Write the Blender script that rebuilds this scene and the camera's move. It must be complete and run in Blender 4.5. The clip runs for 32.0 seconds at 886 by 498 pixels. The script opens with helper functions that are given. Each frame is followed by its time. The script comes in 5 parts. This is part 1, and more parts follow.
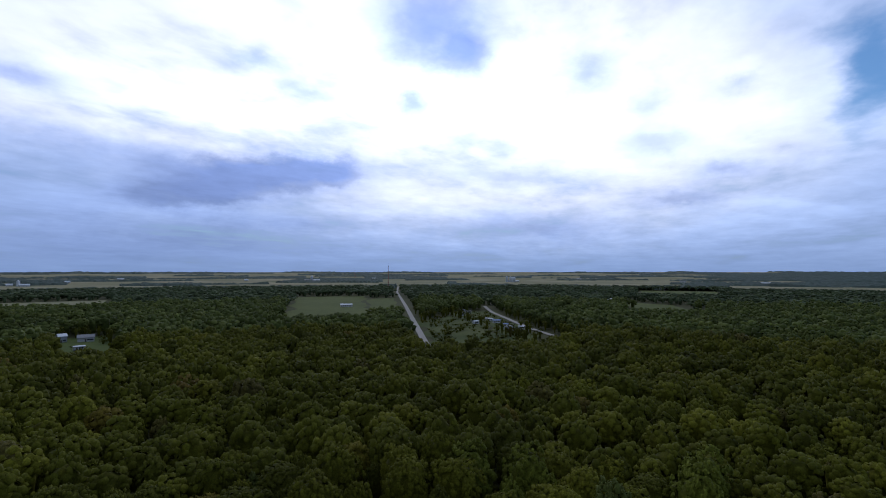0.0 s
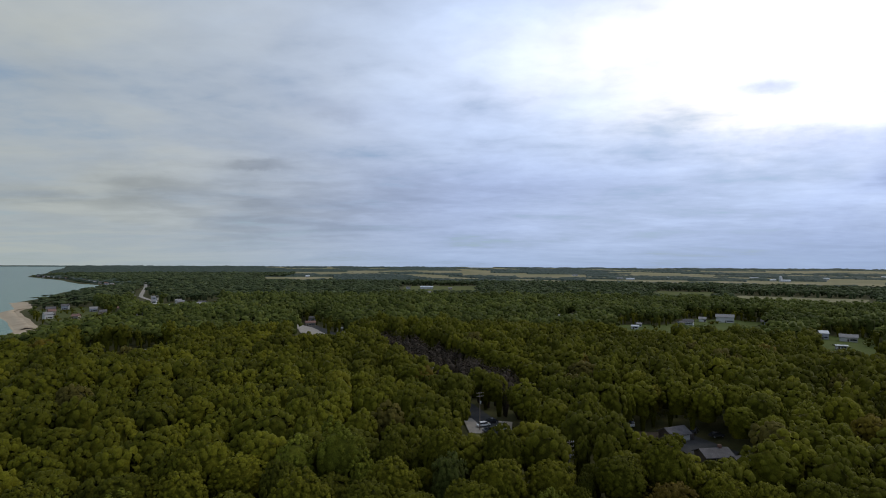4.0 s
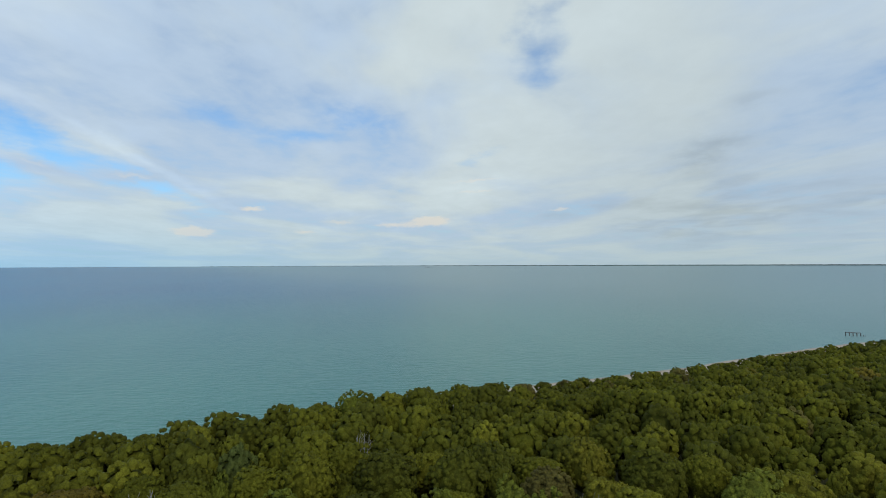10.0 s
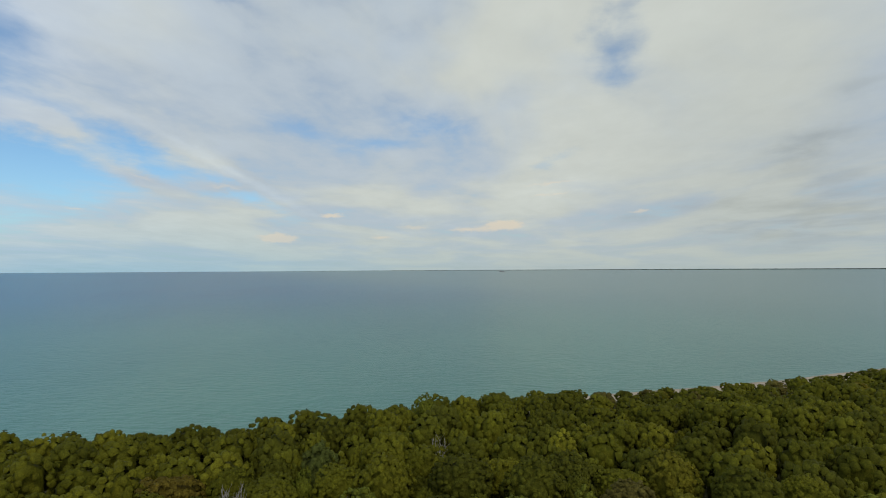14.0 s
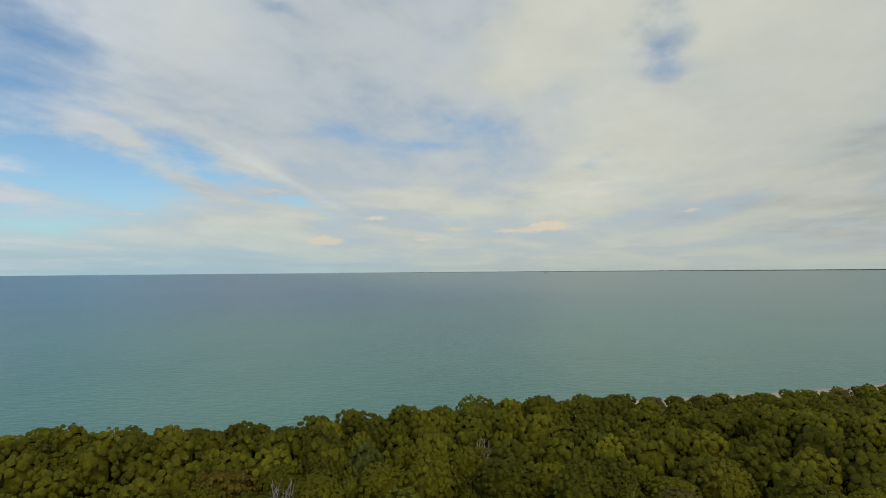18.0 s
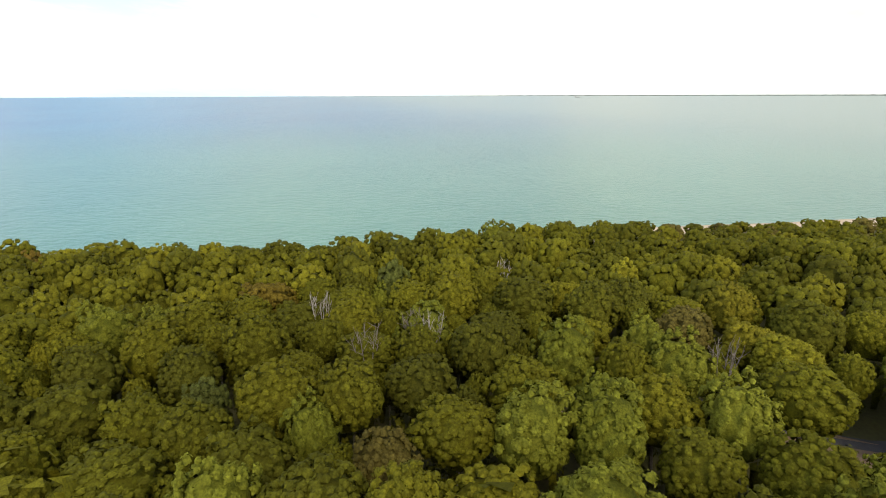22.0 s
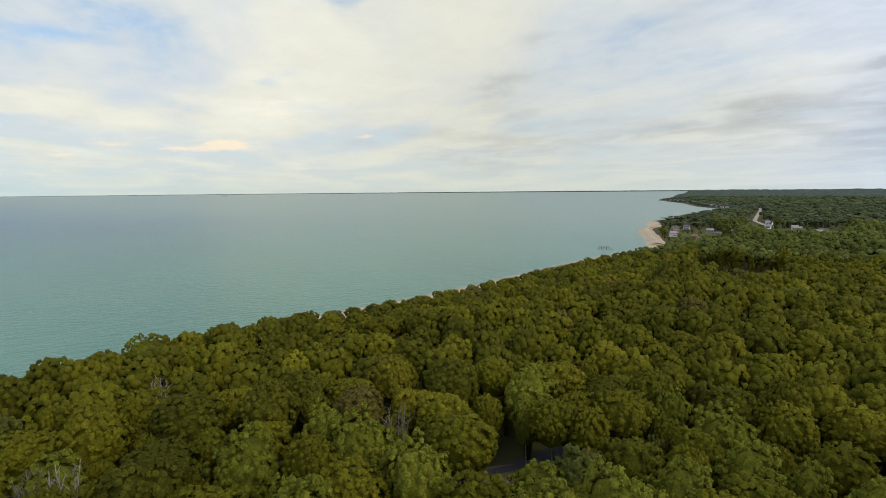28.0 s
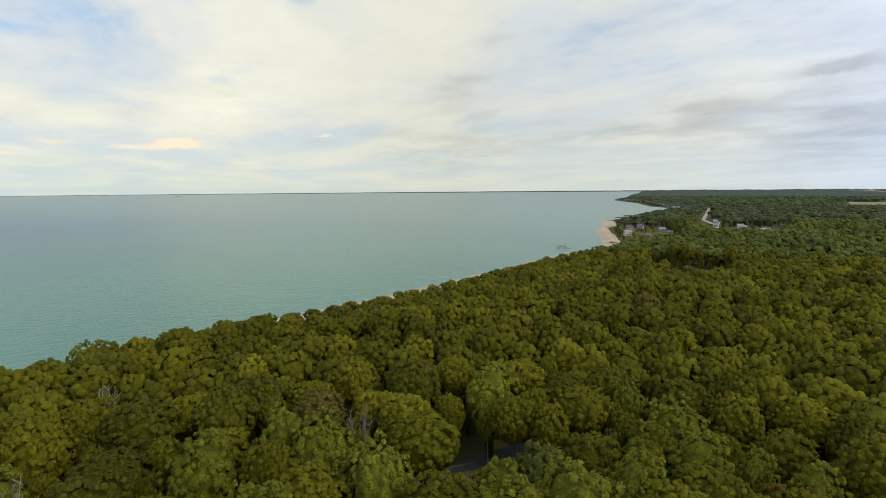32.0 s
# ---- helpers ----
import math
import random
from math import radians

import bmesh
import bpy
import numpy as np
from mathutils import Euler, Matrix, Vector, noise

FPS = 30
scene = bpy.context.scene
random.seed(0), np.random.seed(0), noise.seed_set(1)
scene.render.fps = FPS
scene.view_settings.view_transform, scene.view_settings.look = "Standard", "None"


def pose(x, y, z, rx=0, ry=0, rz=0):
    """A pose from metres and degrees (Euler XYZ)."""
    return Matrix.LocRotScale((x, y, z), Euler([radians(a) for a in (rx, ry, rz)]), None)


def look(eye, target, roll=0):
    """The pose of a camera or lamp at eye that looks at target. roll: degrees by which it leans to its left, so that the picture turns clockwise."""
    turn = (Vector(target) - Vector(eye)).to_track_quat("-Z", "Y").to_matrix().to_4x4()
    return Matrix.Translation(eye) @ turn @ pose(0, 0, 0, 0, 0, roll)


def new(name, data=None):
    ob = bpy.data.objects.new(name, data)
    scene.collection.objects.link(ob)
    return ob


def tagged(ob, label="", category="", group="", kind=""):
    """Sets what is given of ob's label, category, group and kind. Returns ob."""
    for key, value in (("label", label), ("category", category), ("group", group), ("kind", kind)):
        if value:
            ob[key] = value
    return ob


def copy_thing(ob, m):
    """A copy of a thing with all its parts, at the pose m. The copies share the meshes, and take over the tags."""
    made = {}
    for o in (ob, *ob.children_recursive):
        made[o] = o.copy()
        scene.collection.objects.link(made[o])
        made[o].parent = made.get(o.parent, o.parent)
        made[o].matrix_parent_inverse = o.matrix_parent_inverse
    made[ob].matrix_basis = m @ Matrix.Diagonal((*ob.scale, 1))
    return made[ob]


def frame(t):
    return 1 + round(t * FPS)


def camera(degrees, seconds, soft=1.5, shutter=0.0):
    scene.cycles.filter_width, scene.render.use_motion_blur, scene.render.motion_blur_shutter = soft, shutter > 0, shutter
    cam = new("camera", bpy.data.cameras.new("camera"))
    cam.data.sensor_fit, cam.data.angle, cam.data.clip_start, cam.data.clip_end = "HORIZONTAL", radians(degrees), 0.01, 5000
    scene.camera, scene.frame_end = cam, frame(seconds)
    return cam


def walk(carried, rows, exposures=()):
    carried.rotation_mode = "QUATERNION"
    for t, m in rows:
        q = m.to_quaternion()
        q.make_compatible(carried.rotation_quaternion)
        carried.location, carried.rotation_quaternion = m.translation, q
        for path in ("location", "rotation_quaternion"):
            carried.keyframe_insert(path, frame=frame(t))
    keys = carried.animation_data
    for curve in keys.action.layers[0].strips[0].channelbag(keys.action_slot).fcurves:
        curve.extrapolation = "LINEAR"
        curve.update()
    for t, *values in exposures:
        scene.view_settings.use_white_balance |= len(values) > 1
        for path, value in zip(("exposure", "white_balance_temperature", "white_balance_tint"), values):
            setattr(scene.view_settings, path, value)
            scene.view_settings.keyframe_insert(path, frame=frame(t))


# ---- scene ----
import collections

EYE_Z = 55.0
cam = camera(80.26, 32.0, soft=1.0)
# seconds, yaw, pitch, roll of a craft that hovers on one spot over the wood
PATH = (
    (0, -65.50, 2.30, 0.03), (0.5, -62.79, 2.28, 0.01), (1, -54.67, 2.24, -0.02), (1.5, -44.06, 2.17, -0.05), (2, -33.59, 2.08, -0.07),
    (2.5, -23.99, 1.98, -0.10), (3, -15.04, 1.89, -0.15), (3.5, -4.53, 1.82, -0.21), (4, 6.09, 1.79, -0.26), (4.5, 17.07, 1.79, -0.29),
    (6.5, 56.66, 1.57, 0.02), (7, 68.35, 1.53, 0.07), (7.5, 78.14, 1.48, 0.11), (8, 82.03, 1.42, 0.14), (8.5, 83.81, 1.41, 0.16),
    (9, 85.10, 1.45, 0.16), (9.5, 86.20, 1.50, 0.15), (10, 87.34, 1.59, 0.15), (10.5, 88.45, 1.68, 0.15), (11, 89.55, 1.75, 0.15),
    (11.5, 90.63, 1.81, 0.17), (12, 91.74, 1.88, 0.20), (12.5, 92.78, 1.95, 0.24), (13, 93.72, 2.01, 0.26), (13.5, 94.59, 2.05, 0.27),
    (14, 95.39, 2.10, 0.27), (14.5, 96.17, 2.12, 0.27), (16.5, 98.69, 2.23, 0.37), (17, 99.21, 2.25, 0.38), (17.5, 99.68, 2.28, 0.39),
    (18, 100.11, 2.30, 0.40), (18.5, 100.51, 2.32, 0.40), (19, 100.91, 2.38, 0.38), (19.5, 101.29, 1.85, 0.34), (20, 101.63, -2.98, 0.27),
    (20.5, 101.98, -9.70, 0.20), (21, 102.33, -13.75, 0.16), (21.5, 102.60, -17.30, 0.14), (22, 102.79, -16.48, 0.16), (22.5, 102.91, -10.90, 0.19),
    (23, 103.05, -7.18, 0.21), (23.5, 103.20, -6.27, 0.23), (24, 103.32, -6.17, 0.24), (24.5, 103.30, -6.13, 0.27), (25, 99.63, -6.10, 0.34),
    (25.5, 92.70, -6.11, 0.44), (26, 84.62, -6.16, 0.55), (26.5, 76.77, -6.23, 0.64), (28.5, 66.01, -6.37, 0.39), (29, 65.53, -6.38, 0.38),
    (29.5, 64.23, -6.40, 0.37), (30, 63.54, -6.43, 0.37), (30.5, 63.24, -6.46, 0.37), (31, 63.00, -6.47, 0.38), (31.5, 62.55, -6.43, 0.40),
    (32, 62.28, -6.38, 0.42),
)
EXPOSURES = ((0, -1.0, 5650, 9), (1, -1.0, 5800, 9), (2, -0.97, 6200, 8), (3, -0.84, 6550, 6), (4, -0.54, 6950, 5), (7, -0.2, 6000, 3), (9, -0.17, 6000, 3), (13, -0.3, 6700, 4), (19, -0.34, 7450, 5), (20, -0.32, 7550, 7), (20.5, 0.08, 7600, 9), (21, 0.65, 7750, 11), (21.6, 0.93, 7900, 12), (22.2, 0.93, 7900, 12), (23, 0.4, 7850, 12), (24, 0.16, 7800, 11), (26, 0.14, 7550, 8), (32, 0.2, 7700, 6))
walk(cam, [(t, pose(0, 0, EYE_Z, 90 + p, r, y)) for t, y, p, r in PATH], EXPOSURES)


def lin(r, g, b):
    return tuple(((c / 255 + 0.055) / 1.055) ** 2.4 if c > 10 else c / 255 / 12.92 for c in (r, g, b)) + (1.0,)


def heading(az, el):
    """Unit direction: az counted counter-clockwise from +y, el above the horizon, degrees."""
    a, e = radians(az), radians(el)
    return (-math.sin(a) * math.cos(e), math.cos(a) * math.cos(e), math.sin(e))


SUN_AZ, SUN_EL = -62.0, 50.0

# ---- sky ----
world = bpy.data.worlds.new("sky")
scene.world = world
world.use_nodes = True
wt = world.node_tree
wt.nodes.clear()


class Nodes:
    """Short hand for node graphs."""

    def __init__(self, tree):
        self.tree = tree

    def put(self, socket, value):
        if value is None:
            return
        if isinstance(value, bpy.types.NodeSocket):
            self.tree.links.new(value, socket)
        else:
            socket.default_value = value

    def math(self, op, a, b=None, c=None, clamp=False):
        n = self.tree.nodes.new("ShaderNodeMath")
        n.operation, n.use_clamp = op, clamp
        for i, v in enumerate((a, b, c)):
            self.put(n.inputs[i], v)
        return n.outputs[0]

    def vec(self, op, a, b=None, scale=None):
        n = self.tree.nodes.new("ShaderNodeVectorMath")
        n.operation = op
        self.put(n.inputs[0], a)
        self.put(n.inputs[1], b)
        if scale is not None:
            self.put(n.inputs["Scale"], scale)
        return n.outputs["Value"] if op in ("DOT_PRODUCT", "LENGTH") else n.outputs["Vector"]

    def ramp(self, v, a, b, lo=0.0, hi=1.0, kind="SMOOTHSTEP"):
        n = self.tree.nodes.new("ShaderNodeMapRange")
        n.interpolation_type = kind
        for i, x in enumerate((v, a, b, lo, hi)):
            self.put(n.inputs[i], x)
        return n.outputs[0]

    def noise(self, v, scale, detail=4.0, rough=0.5, distort=0.0):
        n = self.tree.nodes.new("ShaderNodeTexNoise")
        self.put(n.inputs["Vector"], v)
        for k, x in (("Scale", scale), ("Detail", detail), ("Roughness", rough), ("Distortion", distort)):
            self.put(n.inputs[k], x)
        return n.outputs[0]

    def mix(self, f, a, b, blend="MIX"):
        n = self.tree.nodes.new("ShaderNodeMix")
        n.data_type, n.blend_type = "RGBA", blend
        self.put(n.inputs[0], f)
        self.put(n.inputs[6], a)
        self.put(n.inputs[7], b)
        return n.outputs[2]

    def comb(self, x, y, z):
        n = self.tree.nodes.new("ShaderNodeCombineXYZ")
        for i, v in enumerate((x, y, z)):
            self.put(n.inputs[i], v)
        return n.outputs[0]

    def sep(self, v):
        n = self.tree.nodes.new("ShaderNodeSeparateXYZ")
        self.put(n.inputs[0], v)
        return n.outputs


N = Nodes(wt)
way = wt.nodes.new("ShaderNodeTexCoord").outputs["Generated"]
dx, dy, dz = N.sep(way)
height = N.math("MAXIMUM", dz, 0.0)
flat = N.math("ADD", height, 0.09)
cloud_xy = N.comb(N.math("DIVIDE", dx, flat), N.math("DIVIDE", dy, flat), 0.0)

nishita = wt.nodes.new("ShaderNodeTexSky")
nishita.sky_type, nishita.sun_disc = "NISHITA", False
nishita.sun_elevation, nishita.sun_rotation = radians(SUN_EL), radians(-SUN_AZ)
clear = N.vec("SCALE", nishita.outputs[0], scale=0.1)


def lobe(az, el, wide, tall=None, amount=1.0, tilt=0.0):
    """A soft patch of sky, wide x tall degrees, round a direction, tilted; small ones keep closer to their place."""
    tall = tall or wide
    warped = warps[0 if tall < 0.8 else 1 if tall < 3 else 2]
    c = Vector(heading(az, el))
    side = Vector(heading(az - 90, 0))
    up = side.cross(c)
    side, up = side * math.cos(radians(tilt)) + up * math.sin(radians(tilt)), up * math.cos(radians(tilt)) - side * math.sin(radians(tilt))
    a = N.math("DIVIDE", N.vec("DOT_PRODUCT", warped, tuple(side)), math.sin(radians(wide)))
    b = N.math("DIVIDE", N.vec("DOT_PRODUCT", warped, tuple(up)), math.sin(radians(tall)))
    d2 = N.math("ADD", N.math("MULTIPLY", a, a), N.math("MULTIPLY", b, b))
    g = N.math("EXPONENT", N.math("MULTIPLY", d2, -1.0))
    front = N.math("GREATER_THAN", N.vec("DOT_PRODUCT", way, tuple(c)), 0.0)
    return N.math("MULTIPLY", N.math("MULTIPLY", g, front), amount)


def total(items):
    s = items[0]
    for i in items[1:]:
        s = N.math("ADD", s, i)
    return s


# edges of the patches are broken up by turbulence
warps = []
for scale, size in ((40.0, 0.016), (16.0, 0.05), (7.0, 0.11)):
    jitter = wt.nodes.new("ShaderNodeTexNoise")
    N.put(jitter.inputs["Vector"], N.vec("MULTIPLY", way, (1.0, 1.0, 1.8)))
    for k, x in (("Scale", scale), ("Detail", 5.0), ("Roughness", 0.6)):
        jitter.inputs[k].default_value = x
    warps.append(N.vec("ADD", way, N.vec("SCALE", N.vec("SUBTRACT", jitter.outputs["Color"], (0.5, 0.5, 0.5)), scale=size)))

streaks = N.noise(N.vec("MULTIPLY", cloud_xy, (0.85, 1.25, 1.0)), 0.6, 8.0, 0.5, 0.45)
puffs = N.noise(N.vec("MULTIPLY", cloud_xy, (0.9, 1.12, 1.0)), 2.0, 6.0, 0.5, 0.3)
ripples = N.noise(N.vec("MULTIPLY", cloud_xy, (1.0, 1.3, 1.0)), 6.0, 4.0, 0.55, 0.3)
texture = N.math("ADD", N.math("MULTIPLY", streaks, 0.54), N.math("ADD", N.math("MULTIPLY", puffs, 0.32), N.math("MULTIPLY", ripples, 0.14)))

# how much of the sky is veiled; gaps of blue over the lake and beside the sun
gaps = total([
    lobe(139.2, 18.7, 5.2, 6.37, 0.25), lobe(135.3, 9.3, 9.7, 2.48, 0.4, -8), lobe(127.0, 11.4, 5.4, 1.48, 0.3, -25), lobe(116.8, 8.1, 5.6, 0.97, 0.18, -25), lobe(138.9, 4.1, 8.5, 2.14, 0.2),
    lobe(96.7, 15.6, 4.3, 1.28, 0.15, -8), lobe(83.6, 11.3, 3.7, 0.95, 0.16, 10), lobe(76.5, 23.1, 2.9, 4.58, 0.24, -25), lobe(102.3, 13.4, 3.3, 0.78, 0.12), lobe(118.6, 26.3, 2.5, 0.81, 0.1),
    lobe(110.9, 14.7, 5.1, 0.96, 0.08, -20), lobe(-105.0, 15.9, 2.6, 4.94, 0.34, -15), lobe(-103.6, 19.8, 2.4, 1.94, 0.15), lobe(132.3, 12.7, 3.9, 0.84, -0.25, -10), lobe(125.0, 8.4, 3.4, 0.67, -0.25, -20),
    lobe(117.9, 8.3, 2.5, 0.48, -0.18), lobe(139.7, 6.7, 2.5, 0.39, -0.15), lobe(115.6, 9.0, 8.1, 0.52, -0.25, -27),
])
cover = N.ramp(N.math("SUBTRACT", N.math("ADD", texture, 0.13), gaps), 0.30, 0.62)

# brightness of the veil: glowing round the hidden sun, grey bellies elsewhere
glow = total([lobe(SUN_AZ, 19, 26, 8, 1.25), lobe(SUN_AZ, 40, 26, 20, 1.9), lobe(-86, 15, 20, 9, 0.7), lobe(-18, 22, 26, 8, 0.6), lobe(-38, 15.5, 18, 3.5, 0.8), lobe(-62, 4, 50, 5, 0.15), lobe(-70, 9, 22, 5, 0.45), lobe(84.0, 8.4, 4.3, 0.96, 0.1, 5), lobe(117.9, 10.1, 8.6, 0.45, 0.12, -27)])
bellies = total([
    lobe(-64.0, 25.6, 5.9, 4.85, 0.9), lobe(-68.4, 22.4, 2.5, 2.39, 0.6, -40), lobe(-46.2, 9.9, 9.5, 1.95, 1.2, 3), lobe(-39.4, 7.4, 7.1, 1.33, 0.7, 4), lobe(-53.6, 10.7, 2.9, 1.62, 0.6),
    lobe(-81.1, 20.1, 2.7, 2.07, 0.55), lobe(-62.1, 17.7, 1.5, 1.45, 0.6), lobe(-45.8, 20.7, 3.1, 1.03, 0.6, -5), lobe(-50.9, 18.3, 3.4, 0.73, 0.5, -12), lobe(-87.7, 12.9, 4.3, 1.82, 0.45),
    lobe(-93.7, 9.4, 3.1, 1.00, 0.5), lobe(-90.2, 7.1, 4.7, 0.92, 0.5), lobe(-72.7, 10.1, 9.8, 1.32, 0.4, -5), lobe(-76.2, 4.7, 8.1, 1.46, 0.45, -4), lobe(-86.7, 16.3, 1.7, 1.19, 0.4),
    lobe(-72.1, 12.9, 1.6, 0.98, 0.4), lobe(-67.7, 13.9, 2.0, 0.97, 0.35), lobe(-27.2, 16.2, 4.1, 1.51, 0.4, -10), lobe(-31.0, 11.5, 8.2, 1.63, 0.35, -5), lobe(-51.9, 5.0, 7.0, 0.79, 0.3),
    lobe(-35.6, 2.1, 17.8, 3.23, 0.55), lobe(-95.3, 17.2, 1.5, 0.82, 0.4), lobe(-9.7, 26.6, 7.9, 1.67, 0.3), lobe(18.3, 16.2, 6.9, 1.59, 0.18, -8), lobe(-3.8, 8.5, 15.9, 2.62, 0.18),
    lobe(13.5, 3.8, 15.6, 2.68, 0.18), lobe(-25.2, 16.2, 3.2, 0.75, 0.15), lobe(36.8, 7.0, 4.0, 1.73, 0.1), lobe(43.2, 16.7, 4.6, 2.52, 0.18, -20), lobe(24.9, 10.0, 3.3, 0.38, 0.18),
    lobe(11.4, 16.8, 10.6, 1.57, 0.12), lobe(-24.5, 16.5, 2.7, 0.66, 0.18), lobe(-7.0, 8.4, 21.6, 3.25, 0.15), lobe(36.6, 7.4, 4.0, 1.90, 0.15), lobe(60.0, 11.3, 4.2, 1.23, 0.25, 5),
    lobe(75.6, 5.1, 2.2, 0.44, 0.2), lobe(43.8, 5.7, 5.9, 0.74, 0.15, 5), lobe(26.0, 6.3, 4.3, 1.30, 0.15), lobe(56.5, 15.3, 2.5, 0.87, 0.15), lobe(25.5, 10.4, 3.3, 0.50, 0.2, 8),
    lobe(40, 14, 24, 10, 0.1), lobe(64, 12, 12, 14, 0.24), lobe(24, 12, 12, 12, 0.24), lobe(36, 5, 24, 6, 0.3), lobe(62, 4, 14, 4, 0.2), lobe(8, 7, 14, 5, 0.2),
])
warm = N.ramp(N.vec("DOT_PRODUCT", way, heading(84, 5)), 0.1, 0.88)
grain = N.ramp(texture, 0.36, 0.64, -1.0, 1.0, "LINEAR")
grain = N.math("ADD", 1.03, N.math("MULTIPLY", grain, N.ramp(warm, 0.0, 1.0, 0.24, 0.10, "LINEAR")))
crisp = N.ramp(N.math("ADD", bellies, N.math("MULTIPLY", N.math("SUBTRACT", puffs, 0.5), 0.9)), 0.32, 0.78)
broken = N.math("ADD", N.math("MULTIPLY", N.math("MULTIPLY", bellies, 0.6), N.ramp(puffs, 0.32, 0.6, 0.55, 1.3)), N.math("MULTIPLY", crisp, 0.5), clamp=True)
lum = N.math("MULTIPLY", N.math("MULTIPLY", N.math("ADD", glow, N.ramp(warm, 0.0, 1.0, 1.27, 1.1, "LINEAR")), grain), N.math("SUBTRACT", 1.0, N.math("MULTIPLY", broken, 0.36)))
lit = N.ramp(glow, 0.15, 1.1)
veil = N.mix(warm, N.mix(lit, lin(192, 210, 250), lin(236, 234, 242)), N.mix(N.ramp(streaks, 0.4, 0.62), lin(190, 203, 222), lin(206, 211, 212)))
veil = N.mix(N.math("MULTIPLY", bellies, N.ramp(warm, 0.0, 1.0, 1.0, 0.5, "LINEAR"), clamp=True), veil, N.mix(warm, lin(172, 192, 250), lin(180, 192, 202)))
clouds = N.vec("SCALE", veil, scale=lum)
clear = N.vec("MULTIPLY", clear, (1.05, 1.42, 1.75))

# small sunlit cumulus heads low over the lake
heads = total([
    lobe(112.8, 3.2, 2.1, 0.50, 1.3), lobe(107.3, 5.6, 1.5, 0.30, 0.9), lobe(88.7, 4.7, 2.3, 0.50, 1.3), lobe(92.5, 4.2, 3.0, 0.33, 0.7), lobe(98.7, 4.5, 2.0, 0.27, 0.6),
    lobe(102.1, 3.4, 1.4, 0.30, 0.7), lobe(83.9, 9.0, 4.0, 0.26, 0.5, 5), lobe(84.0, 7.8, 3.4, 0.22, 0.5, 5), lobe(74.8, 5.7, 1.6, 0.24, 0.6), lobe(130.4, 5.5, 1.5, 0.21, 0.5),
    lobe(117.9, 8.3, 2.5, 0.29, 0.5), lobe(125.0, 8.6, 3.1, 0.31, 0.4, -20),
])
heads = N.ramp(N.math("MULTIPLY", heads, N.math("ADD", ripples, 0.45)), 0.22, 0.85)
air = N.mix(cover, clear, clouds)
air = N.mix(N.math("MULTIPLY", heads, 0.75, clamp=True), air, lin(255, 236, 216))
# thick air low down
low = N.math("EXPONENT", N.math("MULTIPLY", height, -16.0))
murk = N.mix(warm, lin(176, 202, 250), lin(192, 205, 208))
murk = N.mix(lobe(128, 2, 26, 12, 1.0), murk, lin(168, 210, 236))
air = N.mix(N.math("MULTIPLY", low, 0.75), air, murk)
bg = wt.nodes.new("ShaderNodeBackground")
N.put(bg.inputs[0], air)
bg.inputs[1].default_value = 1.0
wt.links.new(bg.outputs[0], wt.nodes.new("ShaderNodeOutputWorld").inputs[0])

sun_data = bpy.data.lights.new("sun", "SUN")
sun_data.energy, sun_data.angle, sun_data.color = 1.0, radians(12), (1.0, 0.94, 0.85)
sun = new("sun", sun_data)
sun.matrix_world = look(Vector(heading(SUN_AZ, SUN_EL)) * 100, (0, 0, 0))


# ---- materials ----
def material(name, colours, scale=1.0, rough=0.9, bump=0.0, fine=8.0, random_from="", spread=0.0, spec=0.3, metal=0.0, bump_distance=0.1):
    """Colours from dark to light spread by noise at two scales; random_from: object, island or tint adds variation from piece to piece."""
    m = bpy.data.materials.new(name)
    m.use_nodes = True
    K = Nodes(m.node_tree)
    b = m.node_tree.nodes["Principled BSDF"]
    at = m.node_tree.nodes.new("ShaderNodeNewGeometry").outputs["Position"]
    big = K.noise(at, scale, 4.0, 0.6)
    small = K.noise(at, scale * fine, 3.0, 0.6)
    f = K.math("ADD", K.math("MULTIPLY", big, 0.6), K.math("MULTIPLY", small, 0.4))
    f = K.ramp(f, 0.3, 0.7, 0, 1, "LINEAR")
    if random_from:
        if random_from == "object":
            r = m.node_tree.nodes.new("ShaderNodeObjectInfo").outputs["Random"]
        elif random_from == "island":
            r = m.node_tree.nodes.new("ShaderNodeNewGeometry").outputs["Random Per Island"]
        else:
            a = m.node_tree.nodes.new("ShaderNodeAttribute")
            a.attribute_name = "tint"
            r = a.outputs["Fac"]
        f = K.math("ADD", K.math("MULTIPLY", f, 1 - spread), K.math("MULTIPLY", r, spread))
    ramp = m.node_tree.nodes.new("ShaderNodeValToRGB")
    while len(ramp.color_ramp.elements) < len(colours):
        ramp.color_ramp.elements.new(0.5)
    for i, c in enumerate(colours):
        ramp.color_ramp.elements[i].position = i / max(1, len(colours) - 1)
        ramp.color_ramp.elements[i].color = (*c, 1)
    K.put(ramp.inputs[0], f)
    K.put(b.inputs["Base Color"], ramp.outputs[0])
    b.inputs["Roughness"].default_value = rough
    b.inputs["Metallic"].default_value = metal
    b.inputs["Specular IOR Level"].default_value = spec
    if bump:
        n = m.node_tree.nodes.new("ShaderNodeBump")
        n.inputs["Strength"].default_value, n.inputs["Distance"].default_value = bump, bump_distance
        K.put(n.inputs["Height"], small)
        K.put(b.inputs["Normal"], n.outputs[0])
    return m


